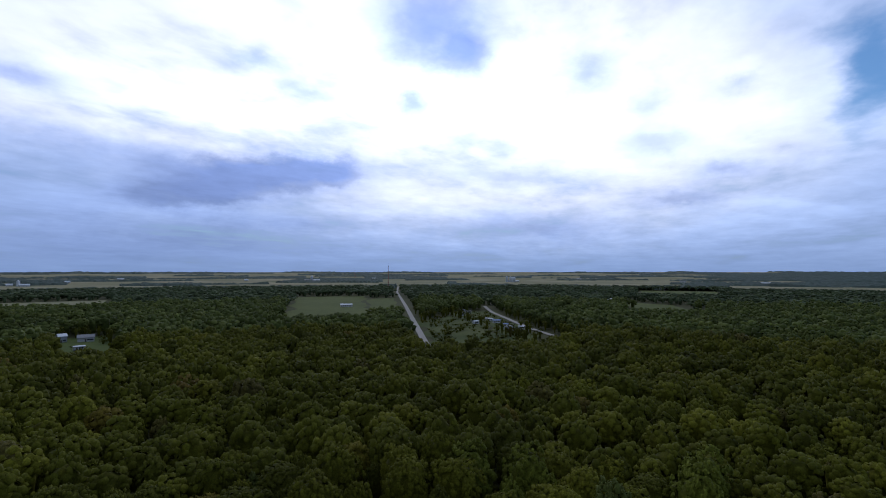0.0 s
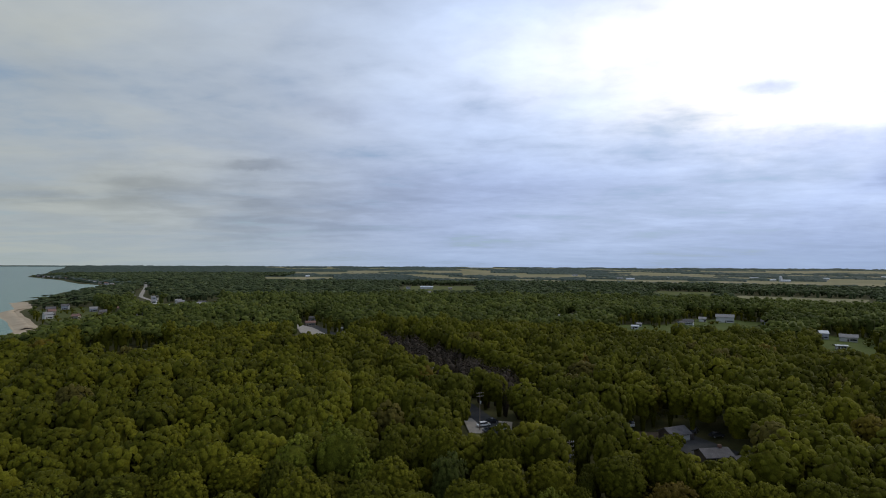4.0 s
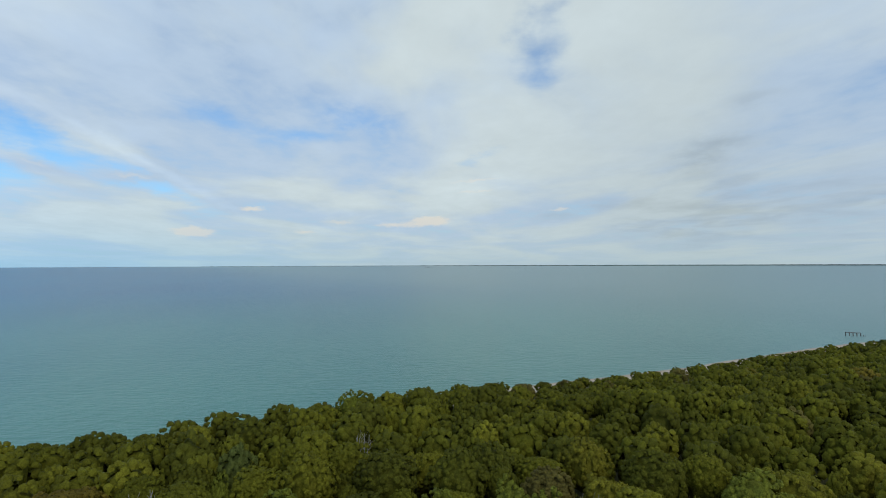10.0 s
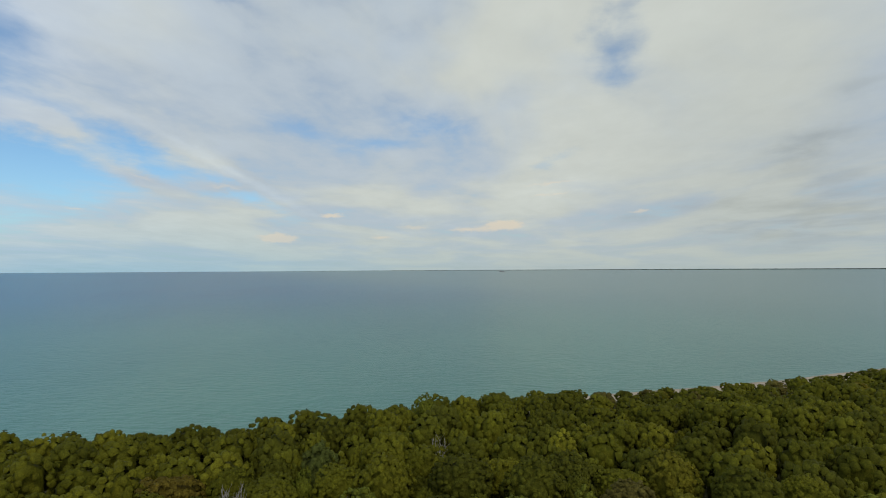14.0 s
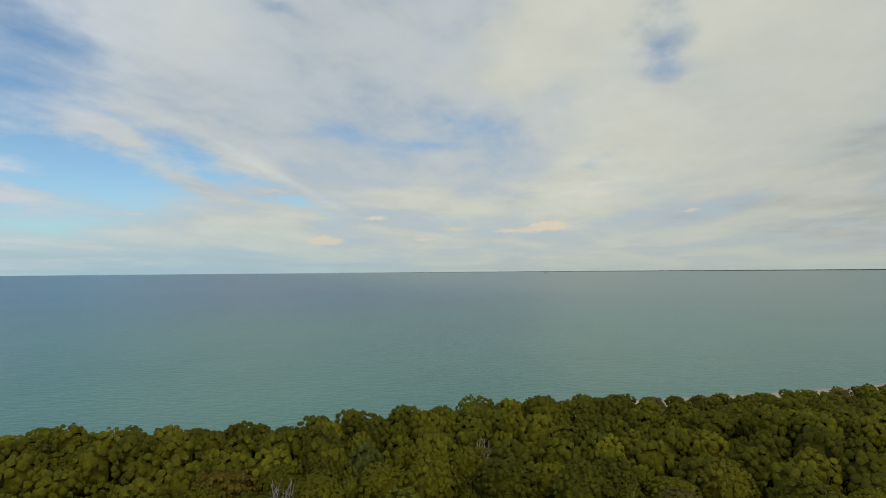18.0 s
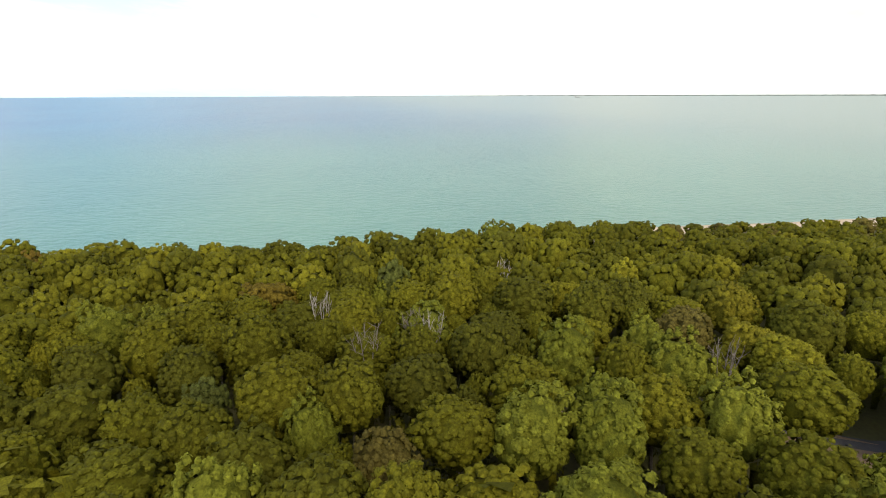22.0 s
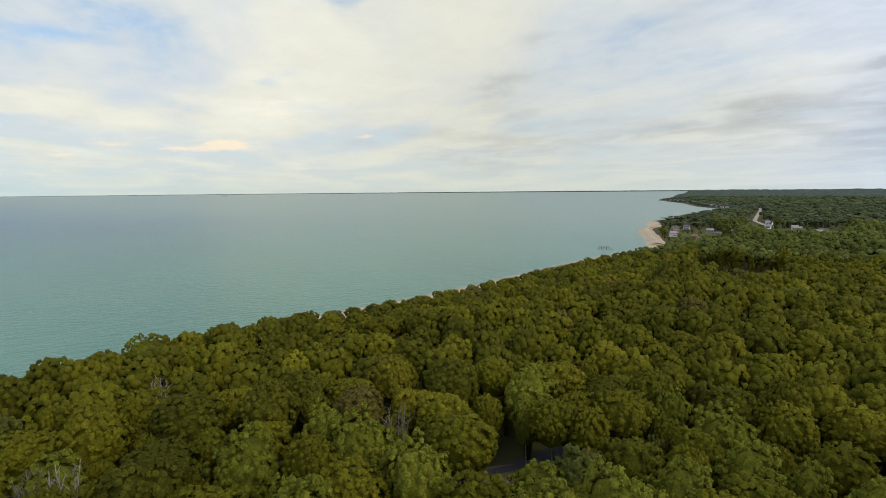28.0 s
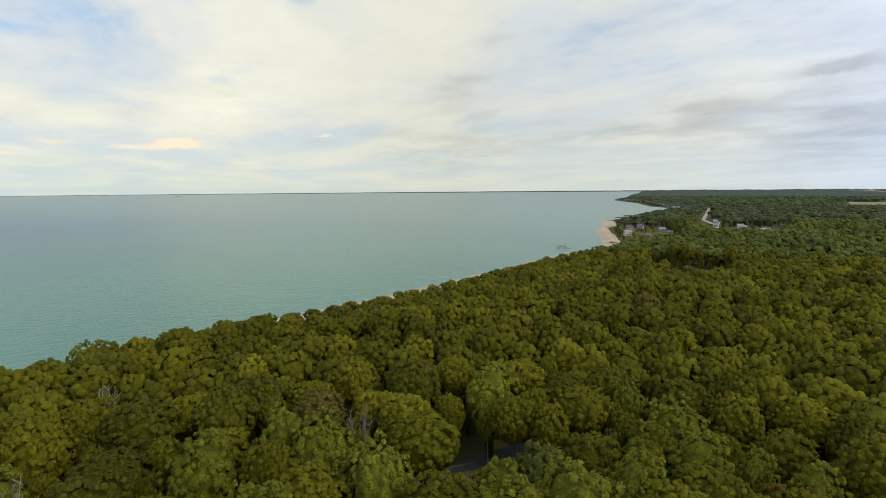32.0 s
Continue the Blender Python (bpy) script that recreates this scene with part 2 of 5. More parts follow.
def leafy(name, random_from, tints):
    """Foliage: the tree's own tint, blended with the leaf clump's and with clumps of light and dark."""
    m = bpy.data.materials.new(name)
    m.use_nodes = True
    K = Nodes(m.node_tree)
    b = m.node_tree.nodes["Principled BSDF"]
    geo = m.node_tree.nodes.new("ShaderNodeNewGeometry")
    if random_from == "object":
        r = m.node_tree.nodes.new("ShaderNodeObjectInfo").outputs["Random"]
    else:
        a = m.node_tree.nodes.new("ShaderNodeAttribute")
        a.attribute_name = "tint"
        r = a.outputs["Fac"]
    ramp = m.node_tree.nodes.new("ShaderNodeValToRGB")
    while len(ramp.color_ramp.elements) < len(tints):
        ramp.color_ramp.elements.new(0.5)
    for i, (p, c) in enumerate(tints):
        ramp.color_ramp.elements[i].position, ramp.color_ramp.elements[i].color = p, (*c, 1)
    K.put(ramp.inputs[0], r)
    at = geo.outputs["Position"]
    leaf = K.ramp(geo.outputs["Random Per Island"], 0, 1, 0.82, 1.2, "LINEAR")
    leaf = K.math("MULTIPLY", leaf, K.ramp(K.noise(at, 3.4, 2.0, 0.65), 0.34, 0.66, 0.7, 1.3, "LINEAR"))
    sprays = K.ramp(K.noise(at, 0.7, 3.0, 0.7), 0.34, 0.66, 0.82, 1.2, "LINEAR")
    stands = K.ramp(K.noise(at, 0.02, 3.0, 0.6), 0.35, 0.65, 0.8, 1.2, "LINEAR")
    K.put(b.inputs["Base Color"], K.vec("SCALE", ramp.outputs[0], scale=K.math("MULTIPLY", K.math("MULTIPLY", leaf, stands), sprays)))
    b.inputs["Roughness"].default_value = 0.75
    b.inputs["Specular IOR Level"].default_value = 0.04
    return m


GREENS = ((0.0, (0.0396, 0.0405, 0.0041)), (0.4, (0.0537, 0.0540, 0.0041)), (0.75, (0.0669, 0.0648, 0.0049)), (0.94, (0.0860, 0.0811, 0.0063)), (0.98, (0.0699, 0.0486, 0.0069)), (1.0, (0.0565, 0.0473, 0.0098)))
# greens of the farthest woods, with the blue of haze mixed in
HAZED_GREENS = ((0.0, (0.034, 0.048, 0.036)), (1.0, (0.050, 0.066, 0.046)))
LEAF_OBJ = leafy("leaves", "object", GREENS)
LEAF_TINT = leafy("wood_leaves", "tint", GREENS)
# distance haze put into the leaf colour, bluer step by step outwards
LEAF_HAZED_FAR = leafy("hazed_far_leaves", "tint", HAZED_GREENS)
LEAF_HAZED_OUT = leafy("hazed_outer_leaves", "tint", ((0.0, (0.040, 0.050, 0.011)), (0.6, (0.056, 0.066, 0.013)), (1.0, (0.072, 0.080, 0.016))))
LEAF_HAZED_MID = leafy("hazed_middle_leaves", "tint", ((0.0, (0.038, 0.050, 0.022)), (0.6, (0.050, 0.063, 0.026)), (1.0, (0.064, 0.075, 0.030))))
LEAF_PALE = leafy("pale_leaves", "object", ((0.0, (0.0720, 0.0790, 0.0080)), (1.0, (0.0900, 0.0960, 0.0105))))
LEAF_RUST = leafy("rusty_leaves", "object", ((0.0, (0.066, 0.054, 0.009)), (1.0, (0.078, 0.064, 0.011))))
NEEDLES = leafy("needles", "object", ((0.0, (0.042, 0.050, 0.010)), (1.0, (0.052, 0.060, 0.012))))
BARK = material("bark", [(0.06, 0.05, 0.04), (0.16, 0.14, 0.11)], 1.5, 0.95, 0.6)
PALE_BARK = material("pale_bark", [(0.13, 0.12, 0.10), (0.27, 0.25, 0.21)], 2.0, 0.9, 0.4)
THICKET = leafy("bare_thicket", "tint", ((0.0, (0.034, 0.026, 0.019)), (1.0, (0.052, 0.041, 0.030))))
SOIL = material("wood_floor", [(0.030, 0.034, 0.012), (0.055, 0.052, 0.022), (0.07, 0.076, 0.024)], 0.05, 0.95, 0.4, 30, spec=0.06)
MEADOW = material("meadow", [(0.038, 0.05, 0.014), (0.06, 0.07, 0.02), (0.09, 0.09, 0.03)], 0.02, 0.95, 0.3, 40, spec=0.06)
LAWN = material("lawn", [(0.052, 0.068, 0.016), (0.078, 0.094, 0.026)], 0.05, 0.95, 0.2, 30, spec=0.06)
STUBBLE = material("pale_field", [(0.13, 0.125, 0.065), (0.18, 0.165, 0.09), (0.23, 0.205, 0.12)], 0.006, 0.95, 0.1, 12, spec=0.06)
GREENFIELD = material("green_field", [(0.060, 0.070, 0.020), (0.080, 0.088, 0.026), (0.10, 0.104, 0.034)], 0.008, 0.95, 0.1, 12, spec=0.06)
SAND = material("sand", [(0.25, 0.195, 0.135), (0.34, 0.275, 0.195), (0.39, 0.325, 0.235)], 0.08, 0.95, 0.3, 20, spec=0.06)
GRAVEL = material("gravel", [(0.22, 0.20, 0.17), (0.33, 0.30, 0.26)], 0.3, 0.95, 0.3, 12, spec=0.06)
DIRT = material("dirt", [(0.10, 0.07, 0.045), (0.19, 0.14, 0.09)], 0.2, 0.95, 0.3, 12, spec=0.06)
ASPHALT = material("asphalt", [(0.036, 0.036, 0.036), (0.068, 0.066, 0.063)], 0.3, 0.9, 0.2, 20, spec=0.06)
CONCRETE = material("concrete", [(0.30, 0.29, 0.27), (0.44, 0.43, 0.40)], 0.4, 0.85, 0.2)
SIDING_WHITE = material("white_siding", [(0.3680, 0.3680, 0.3600), (0.4800, 0.4800, 0.4720)], 0.5, 0.7)
SIDING_GREY = material("grey_siding", [(0.24, 0.25, 0.27), (0.34, 0.35, 0.36)], 0.5, 0.7)
SIDING_BROWN = material("brown_boards", [(0.055, 0.045, 0.038), (0.11, 0.085, 0.07)], 0.6, 0.8, 0.3)
SIDING_TAN = material("tan_siding", [(0.20, 0.165, 0.12), (0.30, 0.25, 0.19)], 0.5, 0.75)
SHINGLE = material("shingles", [(0.07, 0.065, 0.065), (0.14, 0.13, 0.13)], 0.7, 0.9, 0.4, spec=0.06)
SHINGLE_PALE = material("weathered_shingles", [(0.17, 0.16, 0.155), (0.27, 0.26, 0.25)], 0.7, 0.85, 0.3, spec=0.06)
SHINGLE_RED = material("brown_shingles", [(0.13, 0.075, 0.06), (0.22, 0.14, 0.115)], 0.7, 0.9, 0.3, spec=0.06)
ROOF_WHITE = material("white_roof", [(0.3840, 0.4000, 0.4160), (0.4960, 0.5040, 0.5120)], 0.4, 0.5)
ROOF_BLUE = material("blue_roof", [(0.10, 0.16, 0.34), (0.16, 0.24, 0.46)], 0.4, 0.5)
DARK_GLASS = material("window_glass", [(0.02, 0.024, 0.028), (0.04, 0.045, 0.05)], 0.5, 0.08, spec=0.6)
STEEL = material("galvanised_steel", [(0.30, 0.31, 0.32), (0.46, 0.47, 0.48)], 0.6, 0.45, metal=0.7)
RED_STEEL = material("red_steel", [(0.20, 0.06, 0.05), (0.30, 0.10, 0.08)], 0.6, 0.6)
POLE_WOOD = material("pole_wood", [(0.14, 0.11, 0.085), (0.26, 0.22, 0.18)], 0.9, 0.9, 0.3)
RUBBER = material("rubber", [(0.02, 0.02, 0.02), (0.035, 0.035, 0.035)], 2.0, 0.8)
PAINT_WHITE = material("white_car_paint", [(0.72, 0.72, 0.72), (0.8, 0.8, 0.8)], 1.0, 0.25, spec=0.5)
PAINT_DARK = material("dark_car_paint", [(0.03, 0.03, 0.035), (0.05, 0.05, 0.055)], 1.0, 0.25, spec=0.5)
RUST = material("rusty_sheet_pile", [(0.07, 0.05, 0.04), (0.14, 0.10, 0.075)], 0.8, 0.85, 0.3)


def water_material():
    m = bpy.data.materials.new("lake_water")
    m.use_nodes = True
    K = Nodes(m.node_tree)
    b = m.node_tree.nodes["Principled BSDF"]
    at = m.node_tree.nodes.new("ShaderNodeNewGeometry").outputs["Position"]
    drift = K.ramp(K.noise(K.vec("MULTIPLY", at, (0.35, 1.0, 1.0)), 0.004, 4.0, 0.6), 0.35, 0.65)
    # greener over the shallows, bluer where the bottom falls away
    deep = K.ramp(K.vec("DOT_PRODUCT", at, (-0.919, -0.395, 0.0)), 180.0, 1100.0)
    shallows = K.mix(drift, (0.040, 0.135, 0.110, 1), (0.064, 0.168, 0.128, 1))
    open_lake = K.mix(drift, (0.014, 0.084, 0.106, 1), (0.032, 0.120, 0.126, 1))
    # bluer and darker to the south: reflected blue sky, put into the colour
    south = K.ramp(K.vec("DOT_PRODUCT", at, (-0.5, -0.87, 0.0)), -350.0, 1300.0)
    open_lake = K.mix(south, open_lake, K.mix(drift, (0.004, 0.066, 0.118, 1), (0.012, 0.092, 0.142, 1)))
    # paler and greyer off the northern shore: the bright veil's reflection, painted in
    north = K.ramp(K.vec("DOT_PRODUCT", at, (-0.5, 0.87, 0.0)), 0.0, 1000.0)
    K.put(b.inputs["Base Color"], K.mix(K.math("MULTIPLY", north, 0.8), K.mix(deep, shallows, open_lake), (0.105, 0.170, 0.145, 1)))
    b.inputs["Roughness"].default_value = 0.28
    b.inputs["IOR"].default_value = 1.33
    b.inputs["Specular IOR Level"].default_value = 0.3
    waves = K.math("ADD", K.noise(K.vec("MULTIPLY", at, (0.35, 0.14, 0.3)), 1.0, 4.0, 0.6), K.math("MULTIPLY", K.noise(at, 0.05, 3.0, 0.5), 0.6))
    n = m.node_tree.nodes.new("ShaderNodeBump")
    n.inputs["Strength"].default_value, n.inputs["Distance"].default_value = 0.6, 1.2
    K.put(n.inputs["Height"], waves)
    K.put(b.inputs["Normal"], n.outputs[0])
    return m


WATER = water_material()


# ---- building blocks ----
def part(name, bm, mat, parent=None, label=""):
    """Links a bmesh as one mesh object, under parent where there is one."""
    me = bpy.data.meshes.new(name)
    bm.to_mesh(me)
    bm.free()
    me.materials.append(mat)
    ob = new(name, me)
    ob.parent = parent
    return tagged(ob, label)


def from_arrays(name, verts, faces, mat, smooth=False, tint=None, parent=None, normals=None):
    """One mesh object from arrays of corners and of triangles or quads; normals: rounded shading, one a corner."""
    me = bpy.data.meshes.new(name)
    n, k = faces.shape
    me.vertices.add(len(verts))
    me.vertices.foreach_set("co", np.asarray(verts, np.float32).ravel())
    me.loops.add(n * k)
    me.loops.foreach_set("vertex_index", faces.astype(np.int32).ravel())
    me.polygons.add(n)
    me.polygons.foreach_set("loop_start", np.arange(0, n * k, k, dtype=np.int32))
    me.polygons.foreach_set("loop_total", np.full(n, k, np.int32))
    me.polygons.foreach_set("use_smooth", np.full(n, smooth))
    if tint is not None:
        me.attributes.new("tint", "FLOAT", "POINT").data.foreach_set("value", np.asarray(tint, np.float32))
    if normals is not None:
        me.attributes.new("custom_normal", "FLOAT_VECTOR", "POINT").data.foreach_set("vector", np.asarray(normals, np.float32).ravel())
    me.update(calc_edges=True)
    me.validate()
    me.materials.append(mat)
    ob = new(name, me)
    ob.parent = parent
    return ob


def box(bm, x0, y0, z0, x1, y1, z1):
    v = [bm.verts.new(c) for c in ((x0, y0, z0), (x1, y0, z0), (x1, y1, z0), (x0, y1, z0), (x0, y0, z1), (x1, y0, z1), (x1, y1, z1), (x0, y1, z1))]
    for f in ((3, 2, 1, 0), (4, 5, 6, 7), (0, 1, 5, 4), (1, 2, 6, 5), (2, 3, 7, 6), (3, 0, 4, 7)):
        bm.faces.new([v[i] for i in f])


def boxed(*bounds):
    bm = bmesh.new()
    for b in bounds:
        box(bm, *b)
    return bm


def tube(bm, a, b, ra, rb, sides=6):
    """A tapered limb from a to b."""
    a, b = Vector(a), Vector(b)
    q = (b - a).to_track_quat("Z", "Y")
    rings = []
    for c, r in ((a, ra), (b, rb)):
        rings.append([bm.verts.new(c + q @ Vector((r * math.cos(2 * math.pi * i / sides), r * math.sin(2 * math.pi * i / sides), 0))) for i in range(sides)])
    for i in range(sides):
        j = (i + 1) % sides
        bm.faces.new((rings[0][i], rings[0][j], rings[1][j], rings[1][i]))
    bm.faces.new(rings[1])
    bm.faces.new(rings[0][::-1])


# ---- lie of the land ----
# the far country rises a little, so that it meets the sky where the true horizon does
FAR0, FAR1 = 2000.0, 4850.0
FAR_RISE = EYE_Z - 0.0043 * FAR1


def swell(r):
    return FAR_RISE * np.clip((np.asarray(r, float) - FAR0) / (FAR1 - FAR0), 0, None) ** 1.5


SHORE = np.array([(300, -4900), (60, -1500), (-60, -700), (-105, -400), (-126, -220), (-140, -165), (-153, -114), (-170, -72), (-200, -20), (-222, 20), (-240, 66),
                  (-253, 99), (-272, 144), (-287, 173), (-318, 236), (-343, 292), (-362, 346), (-391, 390), (-461, 451), (-520, 500), (-550, 530), (-564, 548),
                  (-575, 575), (-672, 662), (-725, 770), (-843, 940), (-905, 1130), (-990, 1240), (-1150, 1330), (-1450, 1600), (-1804, 1841), (-1880, 1930),
                  (-1900, 2020), (-2390, 2560), (-2760, 3050), (-3330, 3740)], float)


def inland(x, y):
    """Metres inland of the shore; negative over the lake."""
    x, y = np.asarray(x, float), np.asarray(y, float)
    best = np.full(x.shape, 1e9)
    a, b = SHORE[:-1], SHORE[1:]
    for (ax, ay), (bx, by) in zip(a, b):
        ux, uy = bx - ax, by - ay
        s = np.clip(((x - ax) * ux + (y - ay) * uy) / (ux * ux + uy * uy), 0, 1)
        best = np.minimum(best, (x - ax - s * ux) ** 2 + (y - ay - s * uy) ** 2)
    # the lake lies west of the line
    ring = np.vstack([SHORE, [(-9000, 9000), (-9000, -9000), (300, -9000)]])
    wet = np.zeros(x.shape, bool)
    for (ax, ay), (bx, by) in zip(ring, np.roll(ring, -1, 0)):
        if ay == by:
            continue
        hit = (ay > y) != (by > y)
        wet ^= hit & (x < (bx - ax) * (y - ay) / (by - ay) + ax)
    return np.where(wet, -1, 1) * np.sqrt(best)


def ground_z(x, y):
    d = inland(x, y)
    r = np.hypot(x, y)
    up = np.interp(d, [-60, -10, 0, 14, 40, 90], [-4, -1.0, 0, 1.0, 2.0, 2.6])
    return up + swell(r)


def gz(x, y):
    return float(ground_z(np.array([x]), np.array([y]))[0])


def polar_sheet(name, radii, angles, zfun, mat, smooth=True):
    r, a = np.meshgrid(radii, np.radians(angles), indexing="ij")
    x, y = -np.sin(a) * r, np.cos(a) * r
    z = zfun(x, y)
    n, m = r.shape
    i = np.arange((n - 1) * (m - 1))
    i = i // (m - 1) * m + i % (m - 1)
    faces = np.stack([i, i + m, i + m + 1, i + 1], 1)
    return from_arrays(name, np.stack([x, y, z], -1).reshape(-1, 3), faces, mat, smooth)


RADII = np.concatenate([np.linspace(0.0, 120, 14)[:-1], np.linspace(120, 720, 76)[:-1], np.geomspace(720, 4880, 46)])
ground = tagged(polar_sheet("ground", RADII, np.linspace(-180, 180, 401), ground_z, SOIL), "dark wood floor and rough grass that slopes to the lake", "ground", kind="structure")
WATER_R = np.concatenate([np.linspace(90, 600, 12)[:-1], np.geomspace(600, 4880, 40)])
water = tagged(polar_sheet("water", WATER_R, np.linspace(30, 200, 171), lambda x, y: swell(np.hypot(x, y)), WATER), "calm blue-green lake water with fine ripples", "water", kind="structure")


def along(points, step):
    """Even steps along a line of corners: places and directions."""
    p = np.array(points, float)
    seg = np.hypot(*np.diff(p, axis=0).T)
    s = np.concatenate([[0], np.cumsum(seg)])
    t = np.linspace(0, s[-1], max(2, int(s[-1] / step) + 1))
    q = np.stack([np.interp(t, s, p[:, 0]), np.interp(t, s, p[:, 1])], 1)
    w = 2
    if len(q) > 8:
        k = np.pad(q, ((w, w), (0, 0)), mode="edge")
        q[1:-1] = np.mean([k[i:i + len(q)] for i in range(2 * w + 1)], 0)[1:-1]
    d = np.gradient(q, axis=0)
    return q, d / np.hypot(*d.T)[:, None]


def strip(name, points, offsets, zfun, mat, step=8.0, wobble=0.0):
    """A band along a line; offsets: metres to its left, one lane of corners each."""
    q, d = along(points, step)
    nrm = np.stack([-d[:, 1], d[:, 0]], 1)
    rows = []
    for k, o in enumerate(offsets):
        o = o + wobble * np.array([noise.noise((x * 0.03, y * 0.03, k * 7.1)) for x, y in q])
        xy = q + nrm * o[:, None]
        rows.append(np.column_stack([xy, zfun(xy[:, 0], xy[:, 1], k)]))
    v = np.stack(rows, 1).reshape(-1, 3)
    m = len(offsets)
    i = np.arange((len(q) - 1) * (m - 1))
    i = i // (m - 1) * m + i % (m - 1)
    return from_arrays(name, v, np.stack([i, i + 1, i + m + 1, i + m], 1), mat, True)


BEACH_LINE = SHORE[3:24]
BEACH_OFF = (8, 2, -4, -9, -13, -17)
BEACH_Z = (-0.9, -0.15, 0.35, 0.75, 1.15, 1.25)
tagged(strip("beach", BEACH_LINE, BEACH_OFF, lambda x, y, k: BEACH_Z[k] + 0.12 + swell(np.hypot(x, y)), SAND, 6.0, 3.0), "pale sandy beach along the lake", "beach", kind="structure")
# the wide sands before the point
tagged(strip("beach_point", SHORE[17:23], (1, -1, -4, -7, -10, -12), lambda x, y, k: (-0.5, 0.1, 0.9, 1.6, 1.9, 1.6)[k] + 0.35 + 0 * x, SAND, 8.0, 3.0), "broad pale sand spit below the houses on the point", "beach", kind="structure")


def sheet(name, corners, mat, lift=0.35, n=10, label="", category="field", ragged=0.0):
    """A patch of ground between four corners, laid on the land."""
    c = np.array(corners, float)
    u, v = np.meshgrid(np.linspace(0, 1, n), np.linspace(0, 1, n), indexing="ij")
    p = (c[0] * ((1 - u) * (1 - v))[..., None] + c[1] * (u * (1 - v))[..., None] + c[2] * (u * v)[..., None] + c[3] * ((1 - u) * v)[..., None]).reshape(-1, 2)
    if ragged:
        p = p + ragged * np.array([(noise.noise((x * 0.02, y * 0.02, 3)), noise.noise((x * 0.02, y * 0.02, 9))) for x, y in p])
    z = ground_z(p[:, 0], p[:, 1]) + lift
    i = np.arange((n - 1) ** 2)
    i = i // (n - 1) * n + i % (n - 1)
    ob = from_arrays(name, np.column_stack([p, z]), np.stack([i, i + 1, i + n + 1, i + n], 1), mat, True)
    return tagged(ob, label, category, kind="structure")


BUSHY, OPEN_QUADS, OPEN_LINES, ROAD_VIEWS, FIELD_VIEWS, HOMES = [], [], [], [], [], []


def field(corners, mat, label, name="field", lift=0.3, n=10, trees=False, ragged=14.0):
    c = np.array(corners, float)
    r = np.hypot(c[:, 0], c[:, 1])
    az = np.degrees(np.arctan2(-c[:, 0], c[:, 1]))
    if name != "clearing":
        FIELD_VIEWS.append((az.min(), az.max(), r.min()))
    # the near side runs on under the scrub before it
    if r.min() > 350 and name != "clearing":
        c[np.argsort(r)[:2]] *= 0.82 if r.min() < 1500 else 0.9
    OPEN_QUADS.append(c)
    BUSHY.append(0.6 if name == "meadow" else 0.12 if name == "lawn" else 0.3 if name == "grass" else 0.0)
    return sheet(name, c, mat, lift + 0.03 * (len(OPEN_QUADS) % 9), n, label, name, ragged)


def polar(az, r):
    a = radians(az)
    return (-math.sin(a) * r, math.cos(a) * r)


def sector(az0, az1, r0, r1):
    return [polar(az0, r0), polar(az1, r0), polar(az1, r1), polar(az0, r1)]


def road(points, width, mat, label, name="road", clear=4.0, lift=0.5, view=True):
    ROAD_VIEWS.append(view)
    OPEN_LINES.append((np.array(points, float), width / 2 + clear))
    ob = strip(name, points, (width / 2, 0, -width / 2), lambda x, y, k: ground_z(x, y) + lift + (0.08 if k == 1 else 0), mat, 10.0)
    return tagged(ob, label, name, kind="structure")


# fields in the country beyond the wood
field([polar(-48.4, 615), polar(-57.8, 715), polar(-56.9, 1062), polar(-50.0, 1068)], GREENFIELD, "pale green mown field with a white barn at its edge", n=16)
field([polar(-58.0, 730), polar(-60.6, 760), polar(-60.2, 1000), polar(-57.6, 960)], GREENFIELD, "small meadow beside the gravel road")
field([(434, 905), (420, 960), (535, 880), (545, 815)], STUBBLE, "long pale stubble field between dark woods")
field([(905, 90), (850, 10), (740, -30), (790, 40)], GREENFIELD, "light green meadow by a white-roofed barn")
field(sector(-41, -58, 1850, 2050), STUBBLE, "wide pale harvested field near the horizon", n=14)
field(sector(-30, -47, 2450, 2650), STUBBLE, "wide pale harvested field near the horizon", n=14)
field(sector(-58.5, -66, 1950, 2250), STUBBLE, "pale field on both sides of the far road", n=12)
field(sector(-67, -78, 2100, 2300), GREENFIELD, "pale green field near the horizon", n=12)
field(sector(-80, -90, 1900, 2050), STUBBLE, "pale field near the horizon", n=12)
field(sector(-94, -106, 1700, 1950), GREENFIELD, "light field between far woods", n=12)
field(sector(-86, -93, 1300, 1420), GREENFIELD, "narrow light meadow between woods")
field(sector(-24, -34, 1880, 2250), STUBBLE, "pale field near the horizon", n=12)
field(sector(-9, -19, 1900, 2150), STUBBLE, "pale field near the horizon", n=12)
field(sector(-2, -9, 2450, 2900), STUBBLE, "pale field near the horizon")
field(sector(4, -3, 2700, 3100), STUBBLE, "pale field near the horizon")
field(sector(25, 18, 2000, 2300), STUBBLE, "pale field beyond the village")
field(sector(-16, -21, 1080, 1190), GREENFIELD, "light meadow among trees")
field(sector(-23, -33, 1010, 1090), STUBBLE, "long pale field before a dark wood")
field(sector(10.5, 2.5, 1100, 1330), GREENFIELD, "open meadow round a long white farm building")
